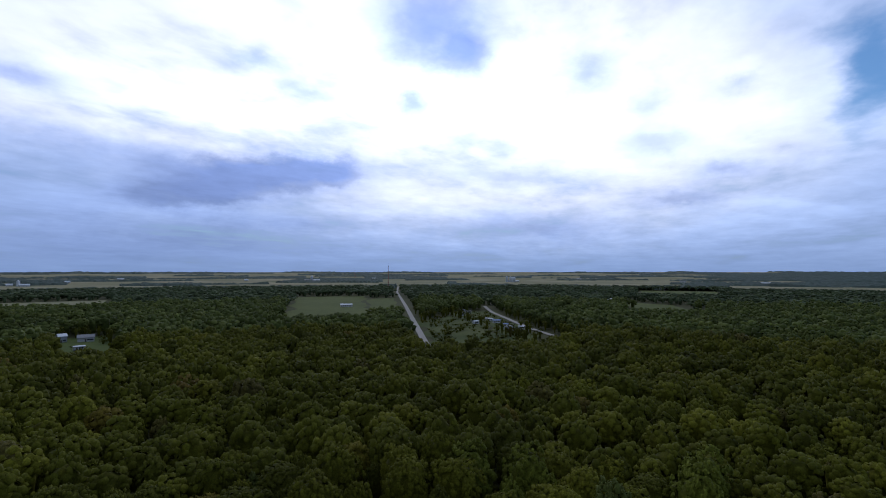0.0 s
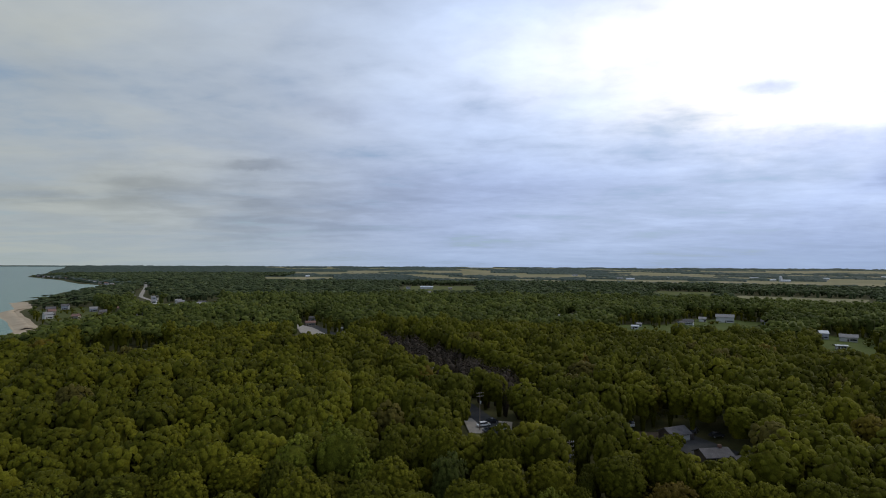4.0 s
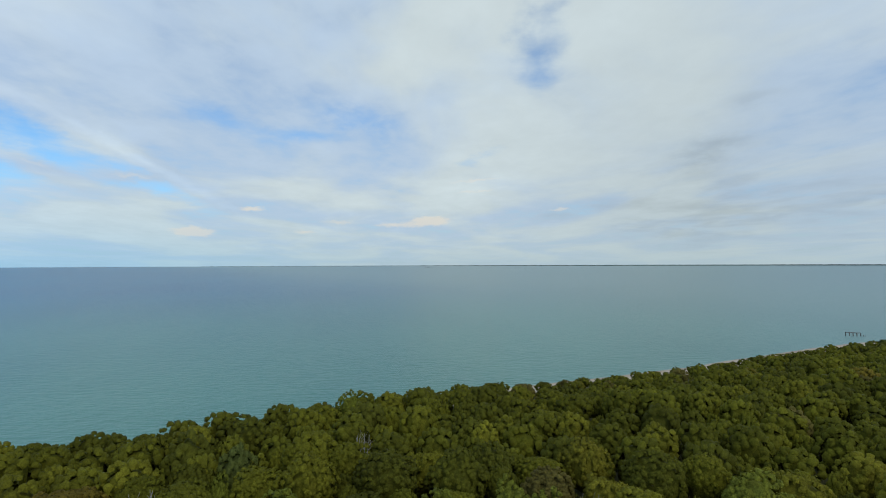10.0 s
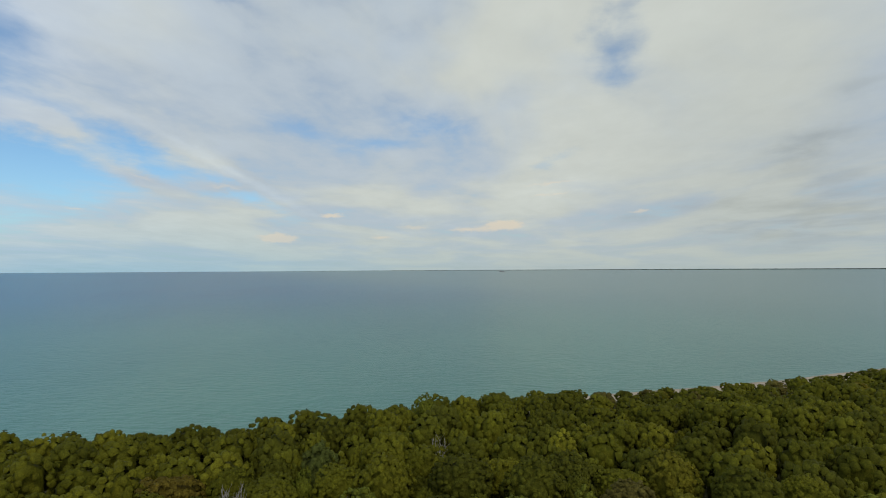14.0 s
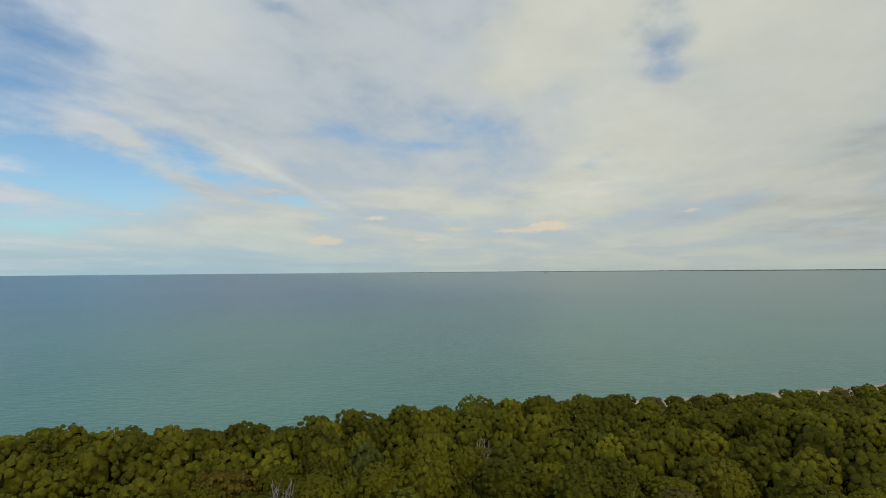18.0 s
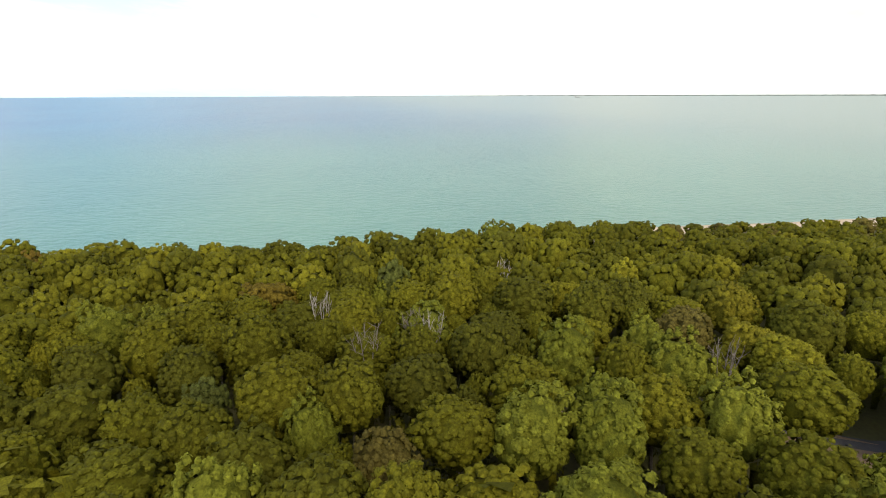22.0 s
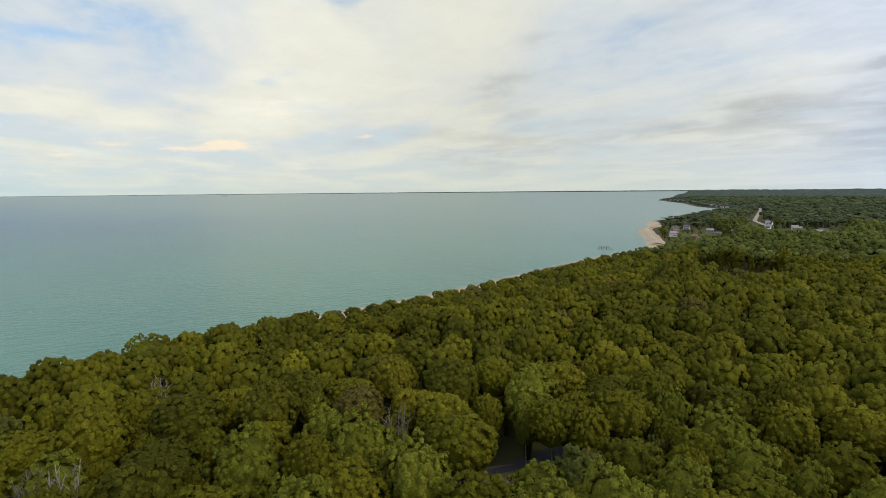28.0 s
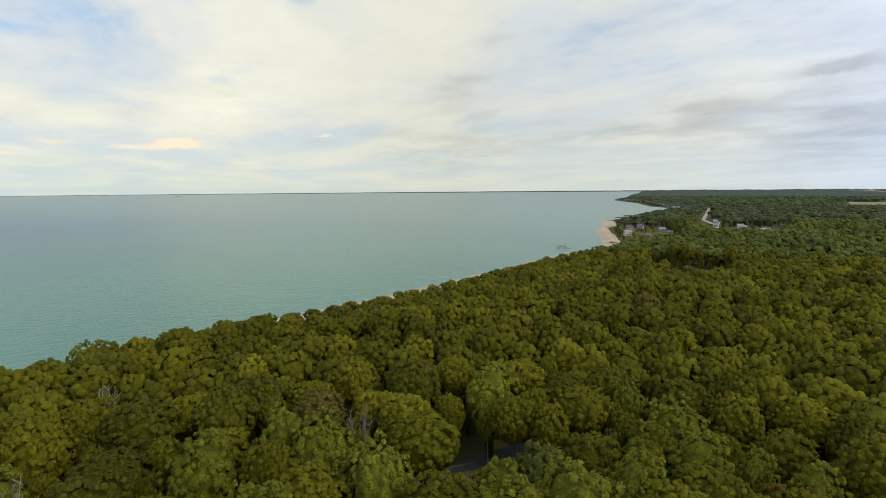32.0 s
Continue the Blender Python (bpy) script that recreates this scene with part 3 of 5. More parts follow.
for az0, az1, r0, r1 in ((-36, -43, 3400, 3550), (-51, -57, 3200, 3350), (-66, -73, 3100, 3300), (-75, -80, 3300, 3450), (-84, -92, 3000, 3150), (-14, -20, 3100, 3250), (-22, -28, 3900, 4050), (8, 1, 3500, 3650), (-74, -86, 4000, 4120), (-42, -50, 4100, 4220), (22, 16, 3100, 3250)):
    field(sector(az0, az1, r0, r1), STUBBLE, "pale strip of farmland at the horizon", n=12)

# lawns round the houses
field([(190.7, 483.6), (243.7, 513.4), (215.8, 558.0), (172.1, 534.8)], LAWN, "mown lawn round a white house", "lawn")
field([(150, 470), (215, 520), (190, 548), (132, 515)], LAWN, "mown lawn round a grey-blue house", "lawn")
field([(100, 440), (140, 440), (140, 490), (100, 480)], LAWN, "mown lawn between trees", "lawn")
field([(203.3, 354.2), (236.2, 349.5), (270.6, 416.0), (236.9, 425.1)], LAWN, "mown lawn round a white house", "lawn")
field([(-118, 378), (-112, 395), (-172, 452), (-180, 435)], GRAVEL, "pale gravel yard at the road's end", "yard")
field([(-395, 640), (-455, 640), (-440, 700), (-385, 690)], LAWN, "green village lawn beside the road", "lawn")
field([(415, 95), (455, 108), (640, 225), (590, 262)], MEADOW, "rough meadow with house trailers along a lane", "meadow", n=14)
field([(345, 158), (415, 100), (560, 245), (470, 240)], MEADOW, "rough meadow beside the gravel road", "meadow", n=14)
field([(35, 164), (44, 173), (54, 174), (48, 157)], DIRT, "bare brown yard beside a garage", "yard", ragged=2.0)
field([(49, 158), (57, 176), (66.5, 157), (58, 145)], ASPHALT, "grey asphalt yard between the garage and the house", "yard", lift=0.45, ragged=1.0)
field([(-12, 182), (5, 178), (4, 160), (-8, 162)], GRAVEL, "small gravel parking place among trees", "yard", ragged=1.0)
field([(-240, 262), (-226, 262), (-226, 288), (-240, 288)], MEADOW, "small clearing round a flat-roofed shelter", "clearing", ragged=2.0)
field([(-440, 480), (-520, 545), (-490, 590), (-400, 520)], MEADOW, "rough grass behind the sands of the point", "grass", ragged=4.0)

# roads and lanes
road([(318, 154), (323, 159), (379, 192), (499, 263), (683, 372), (1088, 615), (1600, 900)], 5.0, GRAVEL, "straight pale gravel road through the woods")
road([(405, 85), (460, 124), (540, 170), (629, 221), (720, 262)], 5.0, GRAVEL, "pale gravel lane past house trailers", "lane")
road([(20, 112), (-4, 179), (-21, 214), (-53, 267), (-92, 333), (-123, 383), (-170, 455)], 7.0, ASPHALT, "narrow asphalt road in a gap between trees", clear=0.6, view=False)
road([(-480, 690), (-568, 783), (-819, 1147), (-1000, 1400)], 6.0, GRAVEL, "wide pale village street", clear=3)
road([(-300, 610), (-376, 632), (-452, 647), (-520, 700)], 7.0, CONCRETE, "pale village street", clear=6, view=False)
road([(-96, 14), (-88, 24), (-81, 34), (-76, 42), (-77, 52), (-84, 66), (-97, 86)], 4.2, ASPHALT, "narrow asphalt camp lane under the trees", "lane", clear=0.4)
road([(-226, 280), (-215, 295), (-205, 315)], 4.0, GRAVEL, "pale gravel path to the shelter", "lane", clear=1.5)
field([(-86, 33), (-79, 33), (-73, 47), (-82, 52)], DIRT, "bare brown ground beside the camp lane", "yard", lift=0.3, ragged=2.0)

# bare brown thicket east of the asphalt road
THICKET_QUAD = np.array([(4, 178), (24, 186), (-48, 318), (-88, 334)], float)
OPEN_QUADS.append(THICKET_QUAD)
BUSHY.append(0.0)

# rough meadows that carry bushes: which, how thickly
MEADOWS = [(k, w) for k, w in enumerate(BUSHY) if w]


def in_quad(x, y, q):
    inside = np.zeros(x.shape, bool)
    for (ax, ay), (bx, by) in zip(q, np.roll(q, -1, 0)):
        if ay == by:
            continue
        hit = (ay > y) != (by > y)
        inside ^= hit & (x < (bx - ax) * (y - ay) / (by - ay) + ax)
    return inside


def is_open(x, y):
    """Where no tree may stand."""
    o = inland(x, y) < np.where(y > 60, 19, np.where(y > 15, 16, 11))
    for q in OPEN_QUADS:
        o |= in_quad(x, y, q)
    for line, half in OPEN_LINES:
        for (ax, ay), (bx, by) in zip(line[:-1], line[1:]):
            ux, uy = bx - ax, by - ay
            s = np.clip(((x - ax) * ux + (y - ay) * uy) / (ux * ux + uy * uy), 0, 1)
            o |= (x - ax - s * ux) ** 2 + (y - ay - s * uy) ** 2 < half * half
    return o


# farmland towards the horizon: blocks of open fields between strips of wood
def farmed(x, y):
    u, v = x * 0.515 - y * 0.857, x * 0.857 + y * 0.515
    cu, cv = np.floor(u / 430), np.floor(v / 210 + 0.37 * np.floor(u / 430))
    dice = np.abs(np.sin(cu * 12.9898 + cv * 78.233) * 43758.5453) % 1
    az = np.degrees(np.arctan2(-x, y))
    share = np.interp(az, [-112, -96, -86, -30, -12, 6, 16, 30], [0.2, 0.3, 0.46, 0.5, 0.4, 0.3, 0.22, 0.0])
    return (dice < share) & (np.hypot(x, y) > 1700)


FARMLAND = material("farmland", [(0.10, 0.105, 0.045), (0.18, 0.16, 0.085), (0.29, 0.245, 0.15)], 0.0035, 0.95, 0, 2.5, spec=0.06)
tagged(polar_sheet("farmland", np.geomspace(1650, 4840, 40), np.linspace(-112, 26, 200), lambda x, y: ground_z(x, y) + 0.6, FARMLAND), "pale fields of the plain towards the horizon", "field", kind="structure")


# far woods: one rolling canopy out to the horizon, cut away over the fields
def canopy_z(x, y):
    base = ground_z(x, y)
    r = np.hypot(x, y)
    a = np.arctan2(x, y)
    rng = np.random.default_rng(5)
    lumps = rng.uniform(2.5, 8, x.shape)
    stand = 1.5 * np.sin(a * 37 + r * 0.004) + 1.0 * np.sin(a * 91 - r * 0.011)
    z = base + lumps + stand
    return np.where(is_open(x, y) | (inland(x, y) < 25) | farmed(x, y), base - 3, z)


tagged(polar_sheet("far_woods", np.geomspace(1450, 4870, 84), np.linspace(-112, 62, 800), canopy_z, LEAF_HAZED_FAR, False), "dark green woods far off towards the horizon", "woods", kind="stuff")
# the opposite shore, a thin dark line on the horizon
q = []
for k in range(281):
    az = 112 - k * 0.3
    hgt = 1 + 6 * max(0.0, min(1.0, (112 - az) / 60)) + 1.5 * noise.noise((az * 3.1, 0, 0))
    q.append((*polar(az, 4860), hgt))
q = np.array(q)
zb = float(swell(4860))
ring = np.vstack([np.column_stack([q[:, :2], np.full(len(q), zb - 2)]), np.column_stack([q[:, :2], zb + q[:, 2]]), np.column_stack([q[:, :2] * 1.003, np.full(len(q), zb - 2)])])
i = np.arange(len(q) - 1)
n = len(q)
tagged(from_arrays("backdrop", ring, np.vstack([np.stack([i, i + 1, i + n + 1, i + n], 1), np.stack([i + n, i + n + 1, i + 2 * n + 1, i + 2 * n], 1)]), LEAF_HAZED_FAR), "low dark wooded shore across the lake", "far shore", kind="structure")


# ---- buildings ----
def house(x, y, w, d, wall_h, roof_h, turn, wall, roof, label, name="house", windows=3, garage=0, chimney=False, hip=False, doors=1, hidden=False):
    """A gabled house with its long side on its own x axis; front towards -y."""
    if math.hypot(x, y) > 250:
        w, d, roof_h = w * 0.68, d * 0.7, roof_h * 0.7
    HOMES.append((x, y, w, wall_h + roof_h if hidden else 0.45 * wall_h))
    root = tagged(new(name), label, name.replace("_", " "))
    root.matrix_basis = pose(x, y, gz(x, y) + 0.35, 0, 0, turn)
    bm = boxed((-w / 2, -d / 2, -0.8, w / 2, d / 2, wall_h))
    # gable ends
    if roof_h > 0.6:
        for s in (-1, 1):
            v = [bm.verts.new(c) for c in ((s * w / 2, -d / 2, wall_h), (s * w / 2, d / 2, wall_h), (s * w / 2, 0, wall_h + roof_h * 0.96))]
            bm.faces.new(v)
    part("wall", bm, wall, root)
    o, th = 0.5, 0.22
    bm = bmesh.new()
    inset = min(w * 0.3, d * 0.5) if hip else -o
    for s in (-1, 1):
        drop = o * roof_h / (d / 2)
        lo = [(-w / 2 - o, s * (d / 2 + o), wall_h - drop), (w / 2 + o, s * (d / 2 + o), wall_h - drop)]
        hi = [(w / 2 - inset, 0, wall_h + roof_h), (-w / 2 + inset, 0, wall_h + roof_h)]
        base = [bm.verts.new(c) for c in lo + hi]
        topv = [bm.verts.new((c[0], c[1], c[2] + th)) for c in lo + hi]
        bm.faces.new(base)
        bm.faces.new(topv)
        for i in range(4):
            j = (i + 1) % 4
            bm.faces.new((base[i], base[j], topv[j], topv[i]))
        if hip:
            e = s * (w / 2 + o)
            v = [bm.verts.new(c) for c in ((e, -d / 2 - o, wall_h - drop + th), (e, d / 2 + o, wall_h - drop + th), (s * (w / 2 - inset), 0, wall_h + roof_h + th))]
            bm.faces.new(v)
    bmesh.ops.recalc_face_normals(bm, faces=bm.faces)
    part("roof", bm, roof, root)
    gx = -w / 2 + 1.0
    for g in range(garage):
        part("garage_door", boxed((gx, -d / 2 - 0.06, 0, gx + 2.7, -d / 2 + 0.02, 2.2)), SIDING_WHITE, root, "white garage door")
        gx += 3.2
    for k in range(doors):
        part("door", boxed((gx + 0.2, -d / 2 - 0.06, 0, gx + 1.15, -d / 2 + 0.02, 2.05)), SIDING_BROWN, root)
        gx += 1.6
    free = w / 2 - 0.6 - gx
    for side in (-1, 1):
        for k in range(windows):
            wx = gx + free * (k + 0.5) / windows if side < 0 else -w / 2 + w * (k + 0.5) / windows
            yy = side * (d / 2)
            f = part("window", boxed((wx - 0.7, min(yy, yy + side * 0.06), 0.9, wx + 0.7, max(yy, yy + side * 0.06), 2.2)), SIDING_WHITE, root)
            part("pane", boxed((wx - 0.58, min(yy, yy + side * 0.075), 1.0, wx + 0.58, max(yy, yy + side * 0.075), 2.1)), DARK_GLASS, f)
    if chimney:
        part("chimney", boxed((w * 0.2, -0.4, wall_h, w * 0.2 + 0.7, 0.4, wall_h + roof_h + 0.9)), SHINGLE_RED, root)
    return root


def deg(x, y):
    """The turn that sets a front towards the middle of the place."""
    return math.degrees(math.atan2(-x, y))


# the house and garage in the clearing
house(52.5, 166.5, 7.0, 5.4, 2.3, 1.4, 28, SIDING_BROWN, SHINGLE, "dark brown board garage with two white doors in a clearing", "garage", 0, 2)
house(57, 149, 7.6, 5.4, 2.2, 1.3, 15, SIDING_BROWN, SHINGLE, "low dark-roofed house beside an asphalt yard", "house", 3, 0, True)
house(62, 144, 4.6, 4.5, 2.2, 1.3, 24, SIDING_BROWN, SHINGLE, "small dark-roofed shed beside the house", "shed", 1)
# houses on the lawns
house(243.8, 398.4, 15, 9, 3.2, 2.6, deg(243.8, 398.4), SIDING_WHITE, SHINGLE_PALE, "white house with a pale grey roof on a lawn", "house", 4, 1)
house(233.2, 409.2, 8, 7, 4.6, 2.2, deg(233.2, 409.2) + 20, SIDING_GREY, ROOF_WHITE, "two-storey grey house with a white roof", "house", 2)
house(215.0, 358.6, 9, 3.4, 2.6, 0.5, deg(215.0, 358.6) + 15, SIDING_WHITE, ROOF_WHITE, "white house trailer on a lawn", "trailer_home", 2)
house(210.2, 518.9, 22, 10, 5.2, 3.2, deg(210.2, 518.9), SIDING_WHITE, SHINGLE_PALE, "large two-storey white house with a grey roof on a lawn", "house", 6, 2)
house(190.7, 520.8, 9, 8, 3, 2.2, deg(190.7, 520.8), SIDING_WHITE, SHINGLE_PALE, "white garage house beside a large white house", "house", 2, 1)
house(168, 491, 12, 8, 3.2, 2.6, deg(168, 491) - 10, SIDING_WHITE, SHINGLE, "white house with a dark blue-grey roof", "house", 3)
house(158, 482, 9, 7, 2.8, 2.0, deg(168, 491) + 60, SIDING_GREY, SHINGLE, "grey house wing with a dark roof", "house", 2)
house(74, 536, 16, 8, 3.0, 1.6, deg(74, 536), SIDING_TAN, SHINGLE_PALE, "long pale bungalow among trees", "house", 4)
house(60, 540, 8, 6, 2.8, 1.4, deg(60, 540), SIDING_WHITE, ROOF_WHITE, "white shed beside a bungalow", "shed", 1)
house(112, 452, 8, 5, 2.6, 1.0, deg(112, 452), SIDING_WHITE, ROOF_WHITE, "white cabin at the edge of a lawn", "cabin", 2)
house(120, 470, 6, 5, 2.6, 1.2, deg(112, 452), SIDING_WHITE, SHINGLE_PALE, "small white cabin beside a lawn", "cabin", 1)
house(238, 503, 9, 7, 3.0, 2.0, deg(238, 503), SIDING_GREY, SHINGLE, "grey house half hidden by trees", "house", 2)
house(627, 437, 24, 7, 3.2, 1.4, deg(627, 437), SIDING_WHITE, ROOF_WHITE, "long low white barn at a field's edge", "barn", 5)
house(880, 108, 18, 12, 4.5, 3.0, deg(880, 108), SIDING_WHITE, ROOF_WHITE, "white-roofed barn among trees", "barn", 3)
# house trailers along the lane
for k, (x, y, l, roof, label) in enumerate(((512, 181, 15, ROOF_WHITE, "white house trailer in a rough meadow"), (497, 168, 16, ROOF_BLUE, "blue-roofed house trailer in a rough meadow"),
                                            (480, 184, 11, ROOF_WHITE, "white house trailer beside a lane"), (591, 236, 14, SHINGLE_PALE, "pale house trailer beside a lane"),
                                            (466, 150, 14, ROOF_BLUE, "blue-roofed house trailer beside a lane"), (447, 141, 15, ROOF_WHITE, "white house trailer beside a lane"),
                                            (434, 134, 17, ROOF_BLUE, "long blue-roofed house trailer beside a lane"), (452, 130, 10, ROOF_WHITE, "short white house trailer beside a lane"),
                                            (560, 232, 12, ROOF_WHITE, "white house trailer beside a lane"), (610, 252, 12, SHINGLE_PALE, "pale house trailer at a lane's end"))):
    tagged(house(x, y, l * 0.75, 3.8, 2.6, 0.6, deg(x, y) + (-25, 15, 40, 10, -30, 20)[k % 6], SIDING_WHITE, roof, label, "trailer_home", 3), group="house trailers on the lane")
# the farm on the meadow, and the village
house(-160, 1158, 42, 12, 4.5, 2.4, deg(-160, 1158), SIDING_WHITE, ROOF_WHITE, "long white farm building in a meadow", "barn", 8)
house(-105, 1135, 12, 8, 3, 2, deg(-105, 1135), SIDING_TAN, SHINGLE_PALE, "pale farm shed in a meadow", "shed", 2)
house(-200, 1150, 14, 9, 3.4, 2.4, deg(-200, 1150), SIDING_WHITE, SHINGLE, "white farmhouse beside a meadow", "house", 3)
house(-128, 950, 14, 9, 3.2, 2.4, deg(-128, 950), SIDING_WHITE, SHINGLE_PALE, "white farmhouse among trees", "house", 3)
WALLS = (SIDING_WHITE, SIDING_TAN, SIDING_GREY, SIDING_TAN)
ROOFS = (SHINGLE_PALE, SHINGLE, SHINGLE_RED, SHINGLE_PALE)
WALL_WORDS = ("white", "tan", "grey", "tan")
ROOF_WORDS = ("pale grey", "dark", "brown", "pale grey")
VILLAGE = ((-455, 655, 0, 3), (-430, 668, 0, 0), (-408, 640, 3, 0), (-385, 650, 2, 1), (-370, 618, 0, 3), (-345, 640, 2, 1), (-318, 612, 0, 0), (-300, 635, 2, 1), (-330, 590, 1, 0), (-280, 618, 0, 3),
           (-262, 650, 1, 2), (-500, 720, 0, 3), (-545, 735, 1, 0), (-505, 660, 0, 3), (-290, 455, 0, 3), (-350, 480, 1, 1), (-240, 660, 0, 0), (-620, 830, 0, 3))
for k, (x, y, a, b) in enumerate(VILLAGE):
    tagged(house(x, y, 9 + k % 4 * 1.2, 7, 3.0 + k % 3 * 0.6, 2.2, deg(x, y) + (k * 37) % 50 - 25, WALLS[a], ROOFS[b] if k != 14 else ROOF_BLUE, f"{WALL_WORDS[a]} village house with a {ROOF_WORDS[b] if k != 14 else 'blue'} roof among trees", "house", 3, hidden=k % 3 > 0), group="village houses")
POINT = ((-440, 508, 1, 2), (-478, 514, 0, 0), (-448, 556, 1, 1), (-502, 545, 1, 2), (-490, 592, 2, 3), (-530, 574, 1, 1), (-462, 602, 1, 2), (-545, 612, 2, 1))
for k, (x, y, a, b) in enumerate(POINT):
    x, y = x * 0.9, y * 0.9
    tagged(house(x, y, 9 + k % 3 * 1.5, 7, 3.6 + k % 2 * 1.2, 2.4, deg(x, y) + (k * 53) % 60 - 30, WALLS[a], ROOFS[b], f"{WALL_WORDS[a]} beach house with a {ROOF_WORDS[b]} roof on the point", "house", 3, 0, k % 3 == 0, hidden=k % 5 != 1), group="beach houses on the point")
for k in range(16):
    f = k / 15
    x, y = np.interp(f, [0, 0.3, 0.6, 1], [-925, -1130, -1400, -1745]), np.interp(f, [0, 0.3, 0.6, 1], [1195, 1360, 1600, 1830])
    tagged(house(float(x), float(y), 13, 9, 4.0, 2.6, deg(x, y) + k * 41 % 40 - 20, WALLS[k % 4], ROOFS[k * 3 % 4], f"{WALL_WORDS[k % 4]} cottage with a {ROOF_WORDS[k * 3 % 4]} roof on the far shore", "cottage", 3), group="cottages on the far shore")
# the yard at the road's end
house(-160, 436, 12, 7, 3.0, 1.6, deg(-160, 436), SIDING_TAN, SHINGLE_RED, "tan park building with a brown roof at the road's end", "house", 4)
house(-138, 487, 9, 4, 3, 0.6, deg(-138, 487), SIDING_WHITE, ROOF_WHITE, "white flat-roofed building among trees", "house", 3)
house(-122, 400, 8, 5, 2.8, 1.0, deg(-122, 400) + 30, SIDING_WHITE, ROOF_WHITE, "white hut beside the gravel yard", "hut", 2)
house(-172, 470, 10, 7, 3.2, 2.2, deg(-172, 470), SIDING_GREY, SHINGLE, "grey house behind the gravel yard", "house", 3)
HOMES.append((-234, 277, 8, 2.4))
# farmsteads towards the horizon
FARMS = ((-73.5, 2250), (-72.6, 2300), (-27, 2150), (-26, 2200), (-51, 2500), (-52, 2450), (-45, 2600), (-12.5, 2150), (-13.5, 2100), (-17, 2300), (-25, 2380), (-24.5, 2420), (-30, 2500), (-8, 2600), (-34, 2900), (20.5, 2250), (-90, 2300), (-97, 2150), (-58, 2750), (-80, 2650))
for k, (az, r) in enumerate(FARMS):
    x, y = polar(az, r)
    tagged(house(x, y, 26 + k % 3 * 8, 13, 5.5, 3.5, deg(x, y) + k * 29 % 30 - 15, SIDING_WHITE, (ROOF_WHITE, SHINGLE_PALE, ROOF_WHITE)[k % 3], "white barn on the plain towards the horizon", "barn", 4), group="barns on the plain")


def silo(x, y, r, h):
    root = tagged(new("silo"), "round pale grain silo beside barns on the plain", "silo", "grain silos")
    root.matrix_basis = pose(x, y, gz(x, y))
    bm = bmesh.new()
    tube(bm, (0, 0, -0.5), (0, 0, h), r, r, 14)
    part("drum", bm, ROOF_WHITE, root)
    bm = bmesh.new()
    tube(bm, (0, 0, h), (0, 0, h + r * 0.8), r * 1.05, r * 0.1, 14)
    part("cap", bm, STEEL, root)


for az, r in ((-73.0, 2230), (-73.2, 2240), (-72.8, 2245), (-72.4, 2250), (-26.6, 2160), (-51.5, 2480)):
    silo(*polar(az, r), 5, 16 + az % 3 * 2)




# ---- trees ----
def dome(level, cut=-0.3):
    """The upper part of a coarse ball."""
    bm = bmesh.new()
    bmesh.ops.create_icosphere(bm, subdivisions=level, radius=1.0)
    bmesh.ops.delete(bm, geom=[f for f in bm.faces if f.calc_center_median().z < cut], context="FACES")
    v = np.array([x.co[:] for x in bm.verts])
    bm.verts.index_update()
    f = np.array([[w.index for w in x.verts] for x in bm.faces])
    bm.free()
    return v, f


def dome_small():
    """The coarsest crown core: a six-sided cap over a skirt."""
    a = np.radians(np.arange(6) * 60)
    v = [(0, 0, 1.0)] + [(0.8 * math.cos(t), 0.8 * math.sin(t), 0.6) for t in a] + [(0.95 * math.cos(t + 0.5), 0.95 * math.sin(t + 0.5), -0.3) for t in a]
    i = np.arange(6)
    j = (i + 1) % 6
    f = np.vstack([np.stack([0 * i, 1 + i, 1 + j], 1), np.stack([1 + i, 7 + i, 1 + j], 1), np.stack([1 + j, 7 + i, 7 + j], 1)])
    return np.array(v), f


DOMES = {0: dome_small(), 1: dome(1, -0.5), 2: dome(2, -0.4)}


